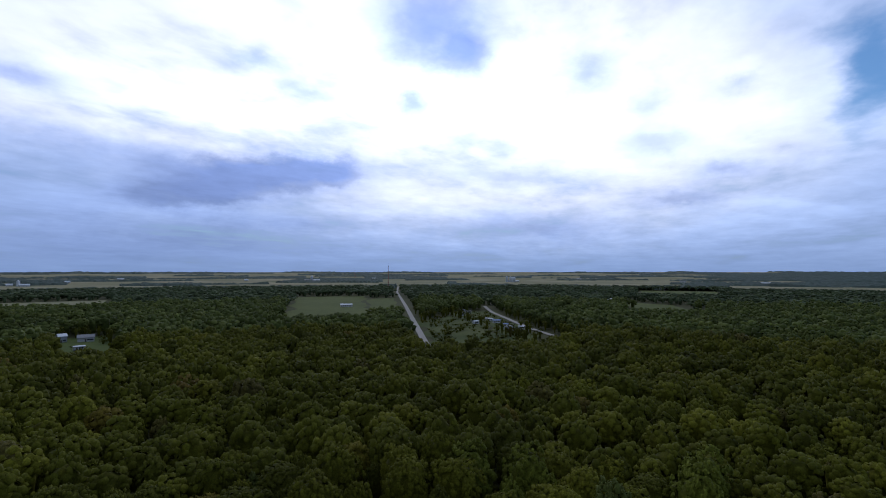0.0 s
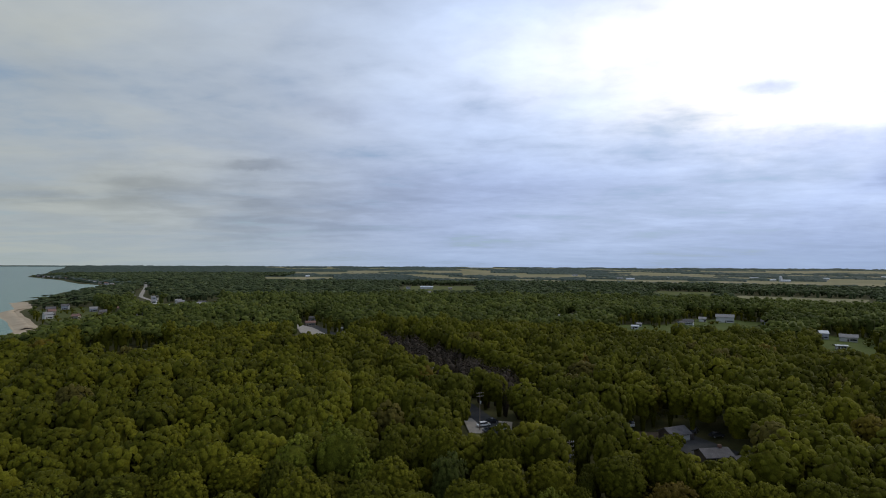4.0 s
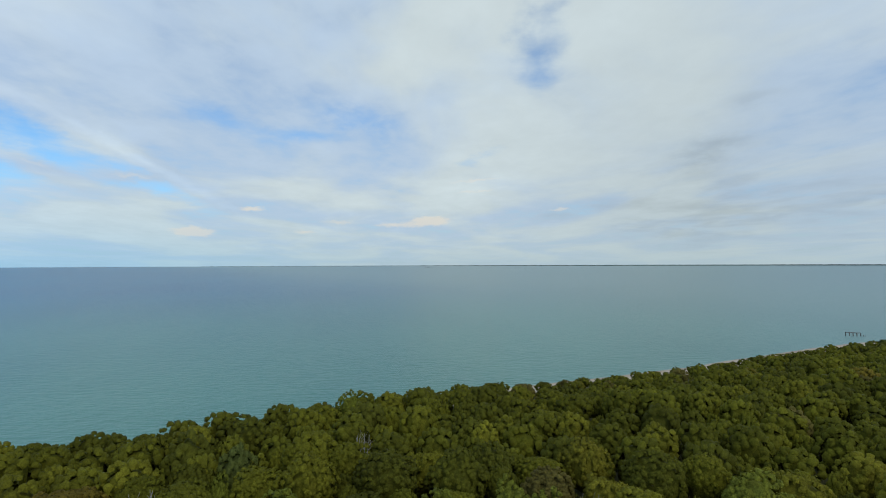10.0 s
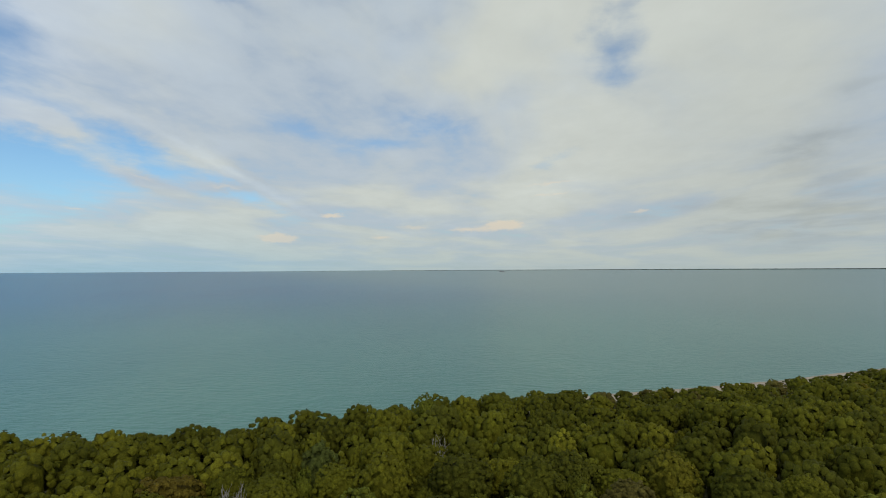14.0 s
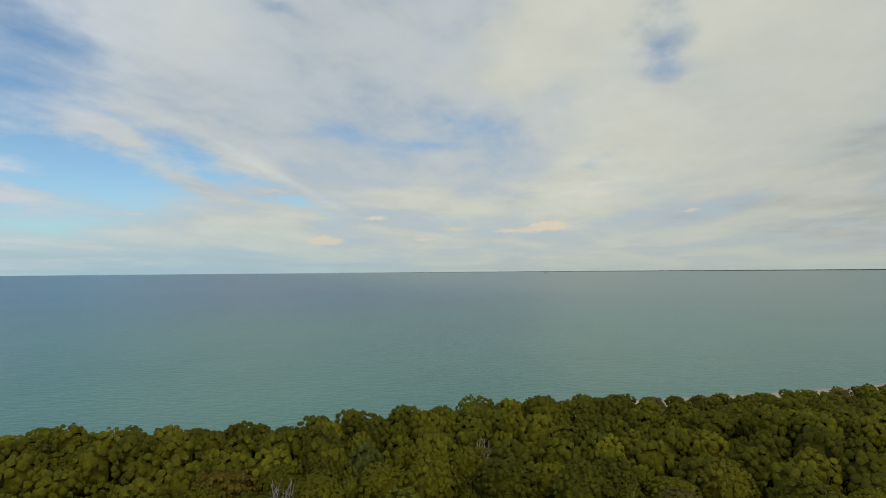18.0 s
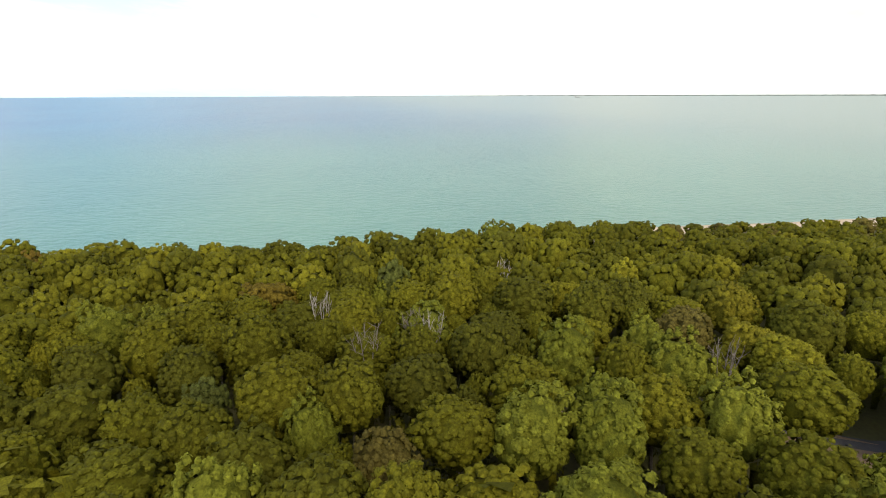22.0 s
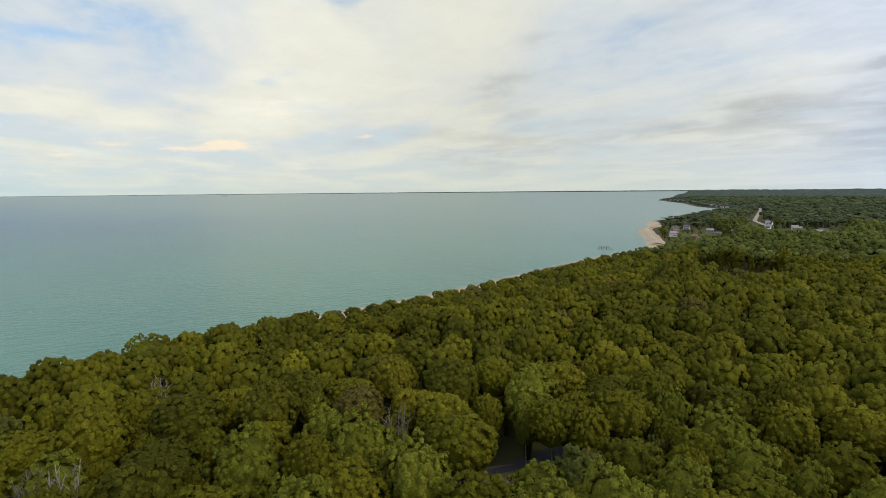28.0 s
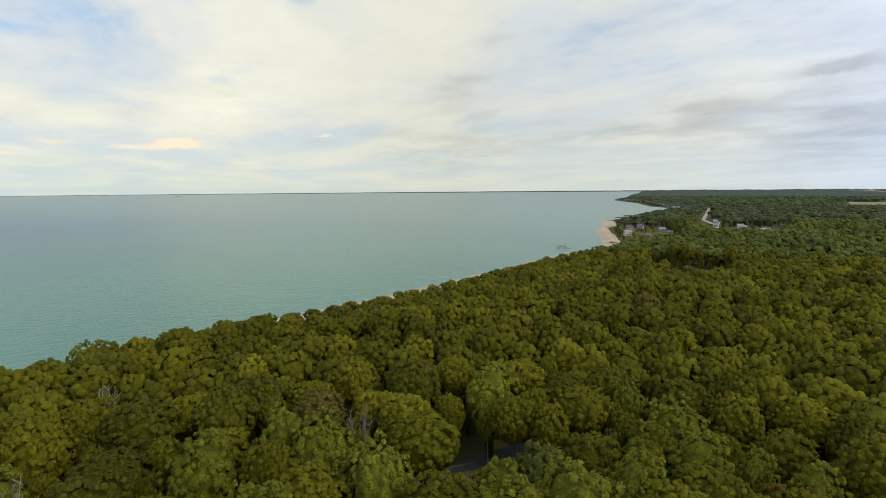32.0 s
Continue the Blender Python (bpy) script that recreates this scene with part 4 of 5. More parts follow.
def crown_arrays(rng, radius, top, tall, billows, swell_by, leaves, size, level=2, foot=None, ragged=0.16, puffs=0):
    """A crown: an uneven dome built up of many rounded billows, each covered with tilted leaf sprays; triangles.
    tall: height of the dome over its radius; swell_by: radius of a billow over that of the crown; puffs: corners round each billow's own skin."""
    # middles of the billows, worked out in a unit ball that is stretched at the end
    k = np.arange(billows)
    z = 1 - 1.55 * (k + 0.5) / billows
    a = 2.39996 * k + rng.uniform(-0.35, 0.35, billows)
    # a few large lobes make the outline uneven
    lobes = rng.normal(size=(9, 3))
    lobes[:, 2] = np.abs(lobes[:, 2]) * 0.8
    lobes /= np.linalg.norm(lobes, axis=1)[:, None]

    def outline(v):
        return 0.9 + ragged * 1.1 * np.exp((v @ lobes.T - 1) / 0.07).max(1) - ragged * 0.3

    d = np.column_stack([np.sqrt(1 - z * z) * np.cos(a), np.sqrt(1 - z * z) * np.sin(a), z])
    b = swell_by * rng.uniform(0.7, 1.35, billows)
    q = d * (outline(d) - 0.6 * b + rng.uniform(-0.35, 0.35, billows) * swell_by)[:, None]
    # the skin below the leaves
    sv, sf = DOMES[level]
    body = sv * ((0.45 + 0.5 * outline(sv) - 1.15 * swell_by) * rng.uniform(0.94, 1.02, len(sv)))[:, None]
    skin = sv + np.array([0, 0, 0.1])
    rim = sv[:, 2] < -0.25
    if puffs:
        # each billow: a low dome of its own
        axis = d + np.array([0, 0, 0.5])
        axis /= np.linalg.norm(axis, axis=1)[:, None]
        u = np.cross(axis, rng.normal(size=(billows, 3)))
        u /= np.linalg.norm(u, axis=1)[:, None]
        w = np.cross(axis, u)
        turn = 2 * math.pi * np.arange(puffs) / puffs
        heads = [axis[:, None]]
        for tip, shift in ((0.85, 0.0), (1.75, 0.5)):
            t = turn + shift * 2 * math.pi / puffs
            heads.append(axis[:, None] * math.cos(tip) + (u[:, None] * np.cos(t)[None, :, None] + w[:, None] * np.sin(t)[None, :, None]) * math.sin(tip))
        heads = np.concatenate(heads, 1)
        shell = q[:, None] + heads * (b[:, None] * 0.9 * rng.uniform(0.84, 1.1, heads.shape[:2]))[..., None]
        i = np.arange(puffs)
        j = (i + 1) % puffs
        one = np.vstack([np.stack([0 * i, 1 + i, 1 + j], 1), np.stack([1 + i, 1 + puffs + i, 1 + j], 1), np.stack([1 + j, 1 + puffs + i, 1 + puffs + j], 1)])
        n = heads.shape[1]
        sf = np.vstack([sf, (one[None] + (len(body) + np.arange(billows) * n)[:, None, None]).reshape(-1, 3)])
        body = np.vstack([body, shell.reshape(-1, 3)])
        skin = np.vstack([skin, (heads * 0.72 + d[:, None] * 0.42 + np.array([0, 0, 0.1])).reshape(-1, 3)])
        rim = np.concatenate([rim, np.zeros(billows * n, bool)])
    # leaf sprays
    n = int(leaves * 3.4)
    pick = rng.choice(billows, n, p=b ** 2 / (b ** 2).sum())
    e = rng.normal(size=(n, 3))
    e /= np.linalg.norm(e, axis=1)[:, None]
    e = np.where(((e * (d[pick] + np.array([0, 0, 0.45]))).sum(1) < -0.05)[:, None], -e, e)
    p = q[pick] + e * (b[pick] * rng.uniform(0.88, 1.08, n))[:, None]
    keep = p[:, 2] > -0.7
    for j in range(billows):
        keep &= (pick == j) | (((p - q[j]) ** 2).sum(1) > (0.88 * b[j]) ** 2)
    p, e, out = p[keep][:leaves], e[keep][:leaves], d[pick][keep][:leaves]
    m = len(p)
    stretch = np.array([radius, radius, radius * tall])
    centre = np.array([0, 0, top - radius * tall])
    body, p = body * stretch + centre, p * stretch + centre
    body[rim, 2] = (body[rim, 2] - 0.3 * radius if foot is None else foot) + rng.uniform(-0.3, 0.3, rim.sum())
    body[rim, :2] *= 0.86 if foot is None else 0.5 if foot < 2 else 0.78
    nrm = e * 0.8 + out * 0.3 + np.array([0, 0, 0.2]) + rng.normal(scale=0.34, size=(m, 3))
    nrm /= np.linalg.norm(nrm, axis=1)[:, None]
    u = np.cross(nrm, rng.normal(size=(m, 3)))
    u /= np.linalg.norm(u, axis=1)[:, None]
    w = np.cross(nrm, u)
    s = size * rng.uniform(0.6, 1.35, (m, 1))
    leaf = np.stack([p - u * s * 0.6 - w * s * 0.3, p + u * s * 0.6 - w * s * rng.uniform(0.1, 0.5, (m, 1)), p + w * s * rng.uniform(0.5, 0.9, (m, 1)) + u * s * rng.uniform(-0.4, 0.4, (m, 1))], 1).reshape(-1, 3)
    shade = e * 0.7 + out * 0.42 + np.array([0, 0, 0.1]) + rng.normal(scale=0.12, size=(m, 3))
    V = np.vstack([body, leaf])
    F = np.vstack([sf, (len(body) + np.arange(m * 3)).reshape(-1, 3)])
    R = np.vstack([skin, np.repeat(shade, 3, 0)])
    return V, F, R / np.linalg.norm(R, axis=1)[:, None]


def trunk_mesh(rng, height, thick, radius, limbs=5):
    bm = bmesh.new()
    lean = Vector((rng.uniform(-0.4, 0.4), rng.uniform(-0.4, 0.4), 0))
    fork = Vector((0, 0, height * 0.45)) + lean
    tube(bm, (0, 0, -0.6), fork, thick, thick * 0.7, 7)
    tube(bm, fork, Vector((0, 0, height * 0.86)) + lean * 2, thick * 0.7, thick * 0.15, 6)
    for k in range(limbs):
        a = 2 * math.pi * k / limbs + rng.uniform(-0.4, 0.4)
        z = height * rng.uniform(0.36, 0.6)
        tube(bm, Vector((0, 0, z)) + lean, (radius * 0.62 * math.cos(a), radius * 0.62 * math.sin(a), z + height * rng.uniform(0.14, 0.26)), thick * 0.38, thick * 0.08, 5)
    return bm


def scatter(name, label, spots, templates, rng, scales, mat=None, widths=None):
    """Many trees joined into one mesh: for each spot a turned, scaled template and a tint of its own."""
    V, F, T, R, at = [], [], [], [], 0
    which = rng.integers(0, len(templates), len(spots))
    for k, (tv, tf, tn) in enumerate(templates):
        s = spots[which == k]
        n = len(s)
        if not n:
            continue
        a = rng.uniform(0, 2 * math.pi, n)
        sc = scales[which == k]
        wide = sc * rng.uniform(0.85, 1.15, n) if widths is None else widths[which == k]
        c, sn = np.cos(a) * wide, np.sin(a) * wide
        x = tv[None, :, 0] * c[:, None] - tv[None, :, 1] * sn[:, None] + s[:, 0, None]
        y = tv[None, :, 0] * sn[:, None] + tv[None, :, 1] * c[:, None] + s[:, 1, None]
        ca, sa = np.cos(a)[:, None], np.sin(a)[:, None]
        R.append(np.stack([tn[None, :, 0] * ca - tn[None, :, 1] * sa, tn[None, :, 0] * sa + tn[None, :, 1] * ca, np.broadcast_to(tn[None, :, 2], (n, len(tn)))], -1).reshape(-1, 3))
        z = tv[None, :, 2] * sc[:, None] + s[:, 2, None]
        V.append(np.stack([x, y, z], -1).reshape(-1, 3))
        F.append((tf[None] + (np.arange(n) * len(tv))[:, None, None] + at).reshape(-1, 3))
        T.append(np.repeat(np.clip(rng.normal(0.46, 0.24, n), 0, 1), len(tv)))
        at += n * len(tv)
    ob = from_arrays(name, np.vstack(V), np.vstack(F), mat or LEAF_TINT, True, np.concatenate(T), None, np.vstack(R))
    return tagged(ob, label, "woods", kind="stuff")


def spots_between(rng, r0, r1, az0, az1, spacing):
    """Loose grid of places on land between two distances."""
    g = np.arange(-r1, r1, spacing)
    x, y = np.meshgrid(g, g)
    y = y + (np.arange(len(g)) % 2)[None, :] * spacing / 2
    x, y = x.ravel() + rng.uniform(-0.42, 0.42, x.size) * spacing, y.ravel() + rng.uniform(-0.42, 0.42, x.size) * spacing
    r, az = np.hypot(x, y), np.degrees(np.arctan2(-x, y))
    k = (r >= r0) & (r < r1) & (az > az0) & (az < az1)
    x, y = x[k], y[k]
    k = inland(x, y) > 11
    x, y = x[k], y[k]
    k = ~is_open(x, y)
    x, y = x[k], y[k]
    return np.column_stack([x, y, ground_z(x, y)])


def pack(rng, r0, r1, az0, az1, lo, hi, gap=0.74):
    """Crowns of mixed size set close together, the large ones first: places and crown radii."""
    area = (r1 * r1 - r0 * r0) * radians(az1 - az0) / 2
    n = int(area / (lo * lo) * 2.2)
    r = np.sqrt(rng.uniform(r0 * r0, r1 * r1, n))
    az = np.radians(rng.uniform(az0, az1, n))
    x, y = -np.sin(az) * r, np.cos(az) * r
    k = inland(x, y) > 11
    x, y = x[k], y[k]
    k = ~is_open(x, y)
    x, y = x[k], y[k]
    rad = lo + (hi - lo) * rng.uniform(0, 1, len(x)) ** 2.6
    order = np.argsort(-rad + rng.uniform(0, 0.5, len(x)))
    cell, taken, chosen = 2 * hi * gap, collections.defaultdict(list), []
    for j, px, py, pr in zip(order.tolist(), x[order].tolist(), y[order].tolist(), rad[order].tolist()):
        cx, cy = int(px // cell), int(py // cell)
        free = True
        for ux in (cx - 1, cx, cx + 1):
            for uy in (cy - 1, cy, cy + 1):
                for ox, oy, orad in taken[ux, uy]:
                    if (px - ox) ** 2 + (py - oy) ** 2 < (gap * (pr + orad)) ** 2:
                        free = False
                        break
                if not free:
                    break
            if not free:
                break
        if free:
            taken[cx, cy].append((px, py, pr))
            chosen.append(j)
    x, y, rad = x[chosen], y[chosen], rad[chosen]
    return np.column_stack([x, y, ground_z(x, y)]), rad


VIEWS = [v for v in FIELD_VIEWS if 120 < v[2] < 2600] + [(55.4, 58.6, 91), (60.6, 63.6, 85)]
for (line, half), view in zip(OPEN_LINES, ROAD_VIEWS):
    for a, b in zip(line[:-1], line[1:]):
        if view and np.hypot(*a) > 300:
            az = np.degrees(np.arctan2(-np.array([a[0], b[0]]), np.array([a[1], b[1]])))
            VIEWS.append((az.min() - 0.4, az.max() + 0.4, min(np.hypot(*a), np.hypot(*b))))
YARDS = []
for x, y, w, h in HOMES:
    r, az = math.hypot(x, y), math.degrees(math.atan2(-x, y))
    half = math.degrees(w * (0.5 if r > 250 else 0.75) / r)
    YARDS.append((az - half, az + half, r, h))


def stature(s, base):
    """Trees stay low above the beach, and scrub, not high wood, borders the clearings."""
    x, y = s[:, 0], s[:, 1]
    d = inland(x, y)
    north = np.clip((y + 10) / 60, 0, 1)
    full = base * ((1 - north) * np.interp(d, [11, 20, 36, 55], [0.33, 0.54, 0.83, 0.96]) + north * np.interp(d, [11, 22, 50, 92], [0.22, 0.37, 0.67, 1.0]))
    r, az = np.hypot(x, y), np.degrees(np.arctan2(-x, y))
    # the roof of the wood rolls, more so away from the lake
    roll = np.array([0.6 * noise.noise((px * 0.011, py * 0.011, 2.0)) + 0.5 * noise.noise((px * 0.03, py * 0.03, 8.0)) for px, py in zip(x, y)])
    full = full * (1 + roll * np.interp(az, [20, 60], [0.3, 0.12]))
    k = full
    for a0, a1, near_r in VIEWS:
        m = (az > a0) & (az < a1) & (r < near_r) & (r > 0.45 * near_r)
        k = np.where(m, np.minimum(k, (EYE_Z * (1 - r / near_r) + 1.5) / HIGH), k)
    for a0, a1, far_r, h in YARDS:
        m = (az > a0) & (az < a1) & (r < far_r + 2) & (r > 0.6 * far_r)
        k = np.where(m, np.minimum(k, (EYE_Z - (EYE_Z - h) * r / far_r + 1.0) / HIGH), k)
    k = np.maximum(k, np.minimum(full, 0.17))
    for x0, y0, w, h in HOMES:
        k = np.where((x - x0) ** 2 + (y - y0) ** 2 < (w * 0.5 + (4 if math.hypot(x0, y0) < 300 else 2)) ** 2, 0, k)
    return k


def stand(s, base):
    """Spots and statures, without the trees that would be mere sprigs."""
    k = stature(s, base)
    return s[k > 0.16], k[k > 0.16]


rng = np.random.default_rng(11)
HIGH = 16.5   # usual height of the wood

# the nearest trees are things of their own
KINDS = []
for nm, mat, bark, rad, top, tall, blw, by, lvs, size, ragged, label in (
        ("broadleaf_tree", LEAF_OBJ, BARK, 5.0, 16.0, 1.0, 230, 0.105, 1100, 0.32, 0.18, "broad round-headed green deciduous tree in the wood"),
        ("broadleaf_tree", LEAF_OBJ, BARK, 5.0, 16.8, 1.2, 240, 0.102, 1100, 0.32, 0.2, "tall round-headed green deciduous tree in the wood"),
        ("broadleaf_tree", LEAF_OBJ, BARK, 5.0, 15.6, 0.9, 220, 0.108, 1100, 0.33, 0.22, "wide spreading green deciduous tree in the wood"),
        ("broadleaf_tree", LEAF_OBJ, BARK, 5.0, 15.2, 1.1, 200, 0.112, 1100, 0.33, 0.28, "uneven green deciduous tree between larger crowns"),
        ("poplar_tree", LEAF_PALE, PALE_BARK, 5.0, 17.3, 1.35, 160, 0.112, 1900, 0.34, 0.36, "pale yellow-green airy tree with light limbs"),
        ("maple_tree", LEAF_RUST, BARK, 5.0, 15.0, 1.0, 190, 0.112, 1100, 0.32, 0.22, "rusty brown-green tree among green crowns"),
        ("pine_tree", NEEDLES, BARK, 4.4, 16.6, 1.5, 120, 0.13, 1900, 0.31, 0.34, "dark grey-green pine with tiered limbs"),
):
    KINDS.append((nm, mat, bark, crown_arrays(rng, rad, top, tall, blw, by, lvs, size, 2, None, ragged, 4), trunk_mesh(rng, top, 0.28, rad), label))

# the wood by the lake from forty metres on, and what is nearest of the wood inland
packs = [pack(rng, 42, 112, 52, 148, 2.2, 5.6, 0.86), pack(rng, 60, 112, 14, 52, 2.2, 5.4, 0.86), pack(rng, 88, 112, -112, 14, 2.2, 5.0, 0.86)]
near, near_rad = np.vstack([p for p, _ in packs]), np.concatenate([q for _, q in packs])
# those by the lake come first
order = np.argsort(np.hypot(near[:, 0], near[:, 1]) + np.where(near[:, 0] < -30, 0, 9))
things, thing_rad = near[order][:298], near_rad[order][:298]
rest, rest_rad = near[order][298:], near_rad[order][298:]
statures = stature(things, 1.0)
first = {}
for j, (x, y, z) in enumerate(things):
    near_lane = math.hypot(x, y) < 72 and x < -30
    u = rng.uniform() * (0.4 if near_lane else 1.0)
    k = 4 if u < 0.14 else 5 if u < 0.15 else 6 if u < 0.17 else int(rng.integers(0, 4))
    nm, mat, bark, (cv, cf, cn), tm, label = KINDS[k]
    s = rng.uniform(0.86, 1.08) * HIGH / 16.0 * statures[j]
    if s < 0.2:
        continue
    wide = thing_rad[j] / 5.0 * 1.06 * min(1.0, 0.35 + 0.65 * s)
    s *= float(np.interp(thing_rad[j], [2.2, 4.6], [0.76, 1.04]))
    m = Matrix.Translation((x, y, z)) @ Matrix.Rotation(rng.uniform(0, 6.28), 4, "Z")
    if k not in first:
        root = new(nm)
        part("trunk", tm, bark, root)
        from_arrays("crown", cv, cf, mat, True, None, root, cn)
        tagged(root, label, "tree", "trees of the wood")
        root.matrix_basis = m
        first[k] = root
    else:
        root = copy_thing(first[k], m)
    root.scale = (wide * rng.uniform(0.92, 1.08), wide * rng.uniform(0.92, 1.08), s)

# the tall pale tree that stands out on the shore
shore_tree = copy_thing(first[4], Matrix.Translation((*polar(97.2, 160), gz(*polar(97.2, 160)))))
shore_tree.scale = (0.85, 0.85, 0.84)


def templates(count, billows, swell_by, leaves, size, level=2, foot=0.8, tall=(0.95, 1.25), ragged=0.17, puffs=0):
    return [crown_arrays(rng, 5.0, rng.uniform(15.2, 17.0), rng.uniform(*tall), billows, swell_by, leaves, size, level, foot, ragged, puffs) for _ in range(count)]


def clear_of(spots, by, mask=False):
    """Leaves out the trees whose crowns would hang over a road or a field."""
    x, y = spots[:, 0], spots[:, 1]
    k = ~(is_open(x + by, y) | is_open(x - by, y) | is_open(x, y + by) | is_open(x, y - by))
    return k if mask else spots[k]


def wood(name, label, spots, rad, shapes, mat=None, low=0.86, high=1.1):
    """Scattered trees with a crown radius each."""
    k = stature(spots, 1.0)
    spots, rad, k = spots[k > 0.16], rad[k > 0.16], k[k > 0.16]
    s = k * rng.uniform(low, high, len(k)) * np.interp(rad, [2.1, 4.4], [0.78, 1.04])
    scatter(name, label, spots, shapes, rng, s, mat, rad / 5.0 * 1.1 * np.minimum(1.0, 0.35 + 0.65 * s))


ring, rad = pack(rng, 112, 195, -112, 148, 2.1, 5.0, 0.88)
wood("middle_woods", "dense green deciduous wood of round crowns", np.vstack([rest, ring]), np.concatenate([rest_rad, rad]), templates(14, 56, 0.19, 80, 0.5, 0, 5.5, puffs=4))
ring, rad = pack(rng, 195, 370, -110, 148, 2.5, 5.2, 0.88)
wood("outer_woods", "dense green deciduous wood of round crowns", ring, rad, templates(12, 26, 0.27, 24, 0.7, 0, 4.0, puffs=3))
ring, rad = pack(rng, 370, 760, -108, 75, 3.8, 7.2, 0.8)
spare = clear_of(ring, 4.5, True)
ring, rad = ring[spare], rad[spare]
wood("distant_woods", "dense green woods beyond the near trees", ring, rad, templates(10, 10, 0.38, 4, 1.2, 0, 2.0, puffs=3), LEAF_HAZED_OUT, low=0.75)
ring, size = stand(clear_of(spots_between(rng, 760, 1500, -108, 62, 18.5), 7.0), 0.85)
scatter("distant_woods", "dense green woods in the distance", ring, templates(8, 4, 0.5, 3, 2.0, 0, 0.8, puffs=3), rng, size * rng.uniform(0.7, 1.1, len(ring)), LEAF_HAZED_MID, rng.uniform(1.6, 2.6, len(ring)))
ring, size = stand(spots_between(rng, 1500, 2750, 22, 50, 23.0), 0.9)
scatter("distant_woods", "dense green woods round the far bay", ring, templates(8, 4, 0.55, 3, 3.0, 0, 0.8, puffs=4), rng, size * rng.uniform(0.7, 1.1, len(ring)), LEAF_HAZED_MID, rng.uniform(2.0, 3.2, len(ring)))
ring = np.vstack([spots_between(rng, 30, 220, 148, 180, 14), spots_between(rng, 30, 220, -180, -112, 14), spots_between(rng, 42, 88, -112, 14, 11), spots_between(rng, 42, 60, 14, 52, 11), spots_between(rng, 6, 42, -180, 180, 10)])
scatter("rear_woods", "green deciduous wood behind", ring, templates(4, 12, 0.38, 60, 1.4, 1), rng, np.minimum(stature(ring, 1.0), 1.0), None, rng.uniform(1.1, 1.7, len(ring)))


# bushes and lone trees on the rough meadows and round the clearings
bush = []
for q, keep in ((OPEN_QUADS[k], p) for k, p in MEADOWS):
    lo, hi = q.min(0), q.max(0)
    n = int((hi - lo).prod() / 60 * keep)
    p = rng.uniform(lo, hi, (n, 2))
    p = p[in_quad(p[:, 0], p[:, 1], q)]
    for line, half in OPEN_LINES:
        for (ax, ay), (bx, by) in zip(line[:-1], line[1:]):
            ux, uy = bx - ax, by - ay
            s = np.clip(((p[:, 0] - ax) * ux + (p[:, 1] - ay) * uy) / (ux * ux + uy * uy), 0, 1)
            p = p[(p[:, 0] - ax - s * ux) ** 2 + (p[:, 1] - ay - s * uy) ** 2 > (half + 1) ** 2]
    for x0, y0, w, h in HOMES:
        p = p[(p[:, 0] - x0) ** 2 + (p[:, 1] - y0) ** 2 > (w * 0.5 + 4) ** 2]
    bush.append(p)
bush = np.vstack(bush)
bush = np.column_stack([bush, ground_z(bush[:, 0], bush[:, 1])])
scatter("bushes", "low green bushes and young trees on rough meadow", bush, templates(6, 12, 0.38, 60, 1.6, 1), rng, rng.uniform(0.08, 0.3, len(bush)) ** 1.1, None, rng.uniform(0.3, 0.75, len(bush)))

p = rng.uniform(THICKET_QUAD.min(0), THICKET_QUAD.max(0), (900, 2))
p = p[in_quad(p[:, 0], p[:, 1], THICKET_QUAD)]
p = np.column_stack([p, ground_z(p[:, 0], p[:, 1])])
scatter("thicket", "dark brown leafless thicket beside the asphalt road", p, templates(5, 14, 0.34, 90, 0.9, 1, tall=(1.0, 1.4), ragged=0.3), rng, rng.uniform(0.4, 0.75, len(p)), THICKET)
low = spots_between(rng, 3, 125, -112, 148, 5.4)
scatter("undergrowth", "shady green undergrowth on the wood floor", low, templates(6, 9, 0.42, 40, 1.6, 1), rng, rng.uniform(0.2, 0.5, len(low)))

# leafy fringe where the wood ends behind a clearing
edge = spots_between(rng, 50, 640, -108, 75, 5.2)
pull = 1 - 6.5 / np.hypot(edge[:, 0], edge[:, 1])
edge = edge[is_open(edge[:, 0] * pull, edge[:, 1] * pull)]
edge = edge[stature(edge, 1.0) > 0.1]
scatter("wood_edge", "leafy bushes along the edge of the wood", edge, templates(6, 14, 0.36, 90, 1.3, 1), rng, rng.uniform(0.42, 0.78, len(edge)))


# ---- masts, poles, vehicles, pier, ship ----
def lattice_mast(x, y, h, w, label):
    root = tagged(new("radio_mast"), label, "mast")
    root.matrix_basis = pose(x, y, gz(x, y))
    corners = [(w * math.cos(a), w * math.sin(a)) for a in (0.5, 2.6, 4.7)]
    for cx, cy in corners:
        bm = bmesh.new()
        tube(bm, (cx, cy, -0.5), (cx * 0.35, cy * 0.35, h), w * 0.16, w * 0.1, 4)
        part("leg", bm, RED_STEEL, root)
    bm = bmesh.new()
    n = 14
    for k in range(n):
        f0, f1 = 1 - 0.65 * k / n, 1 - 0.65 * (k + 1) / n
        for i in range(3):
            j = (i + 1) % 3
            tube(bm, (corners[i][0] * f0, corners[i][1] * f0, h * k / n), (corners[j][0] * f1, corners[j][1] * f1, h * (k + 1) / n), w * 0.07, w * 0.07, 3)
    part("bracing", bm, RED_STEEL, root)
    bm = bmesh.new()
    tube(bm, (0, 0, h), (0, 0, h * 1.1), w * 0.1, w * 0.05, 4)
    part("antenna", bm, STEEL, root)


lattice_mast(1229, 722, 64, 1.6, "tall red lattice radio mast beside the far road")
lattice_mast(*polar(-56.0, 3100), 48, 1.8, "slim radio mast near the horizon")


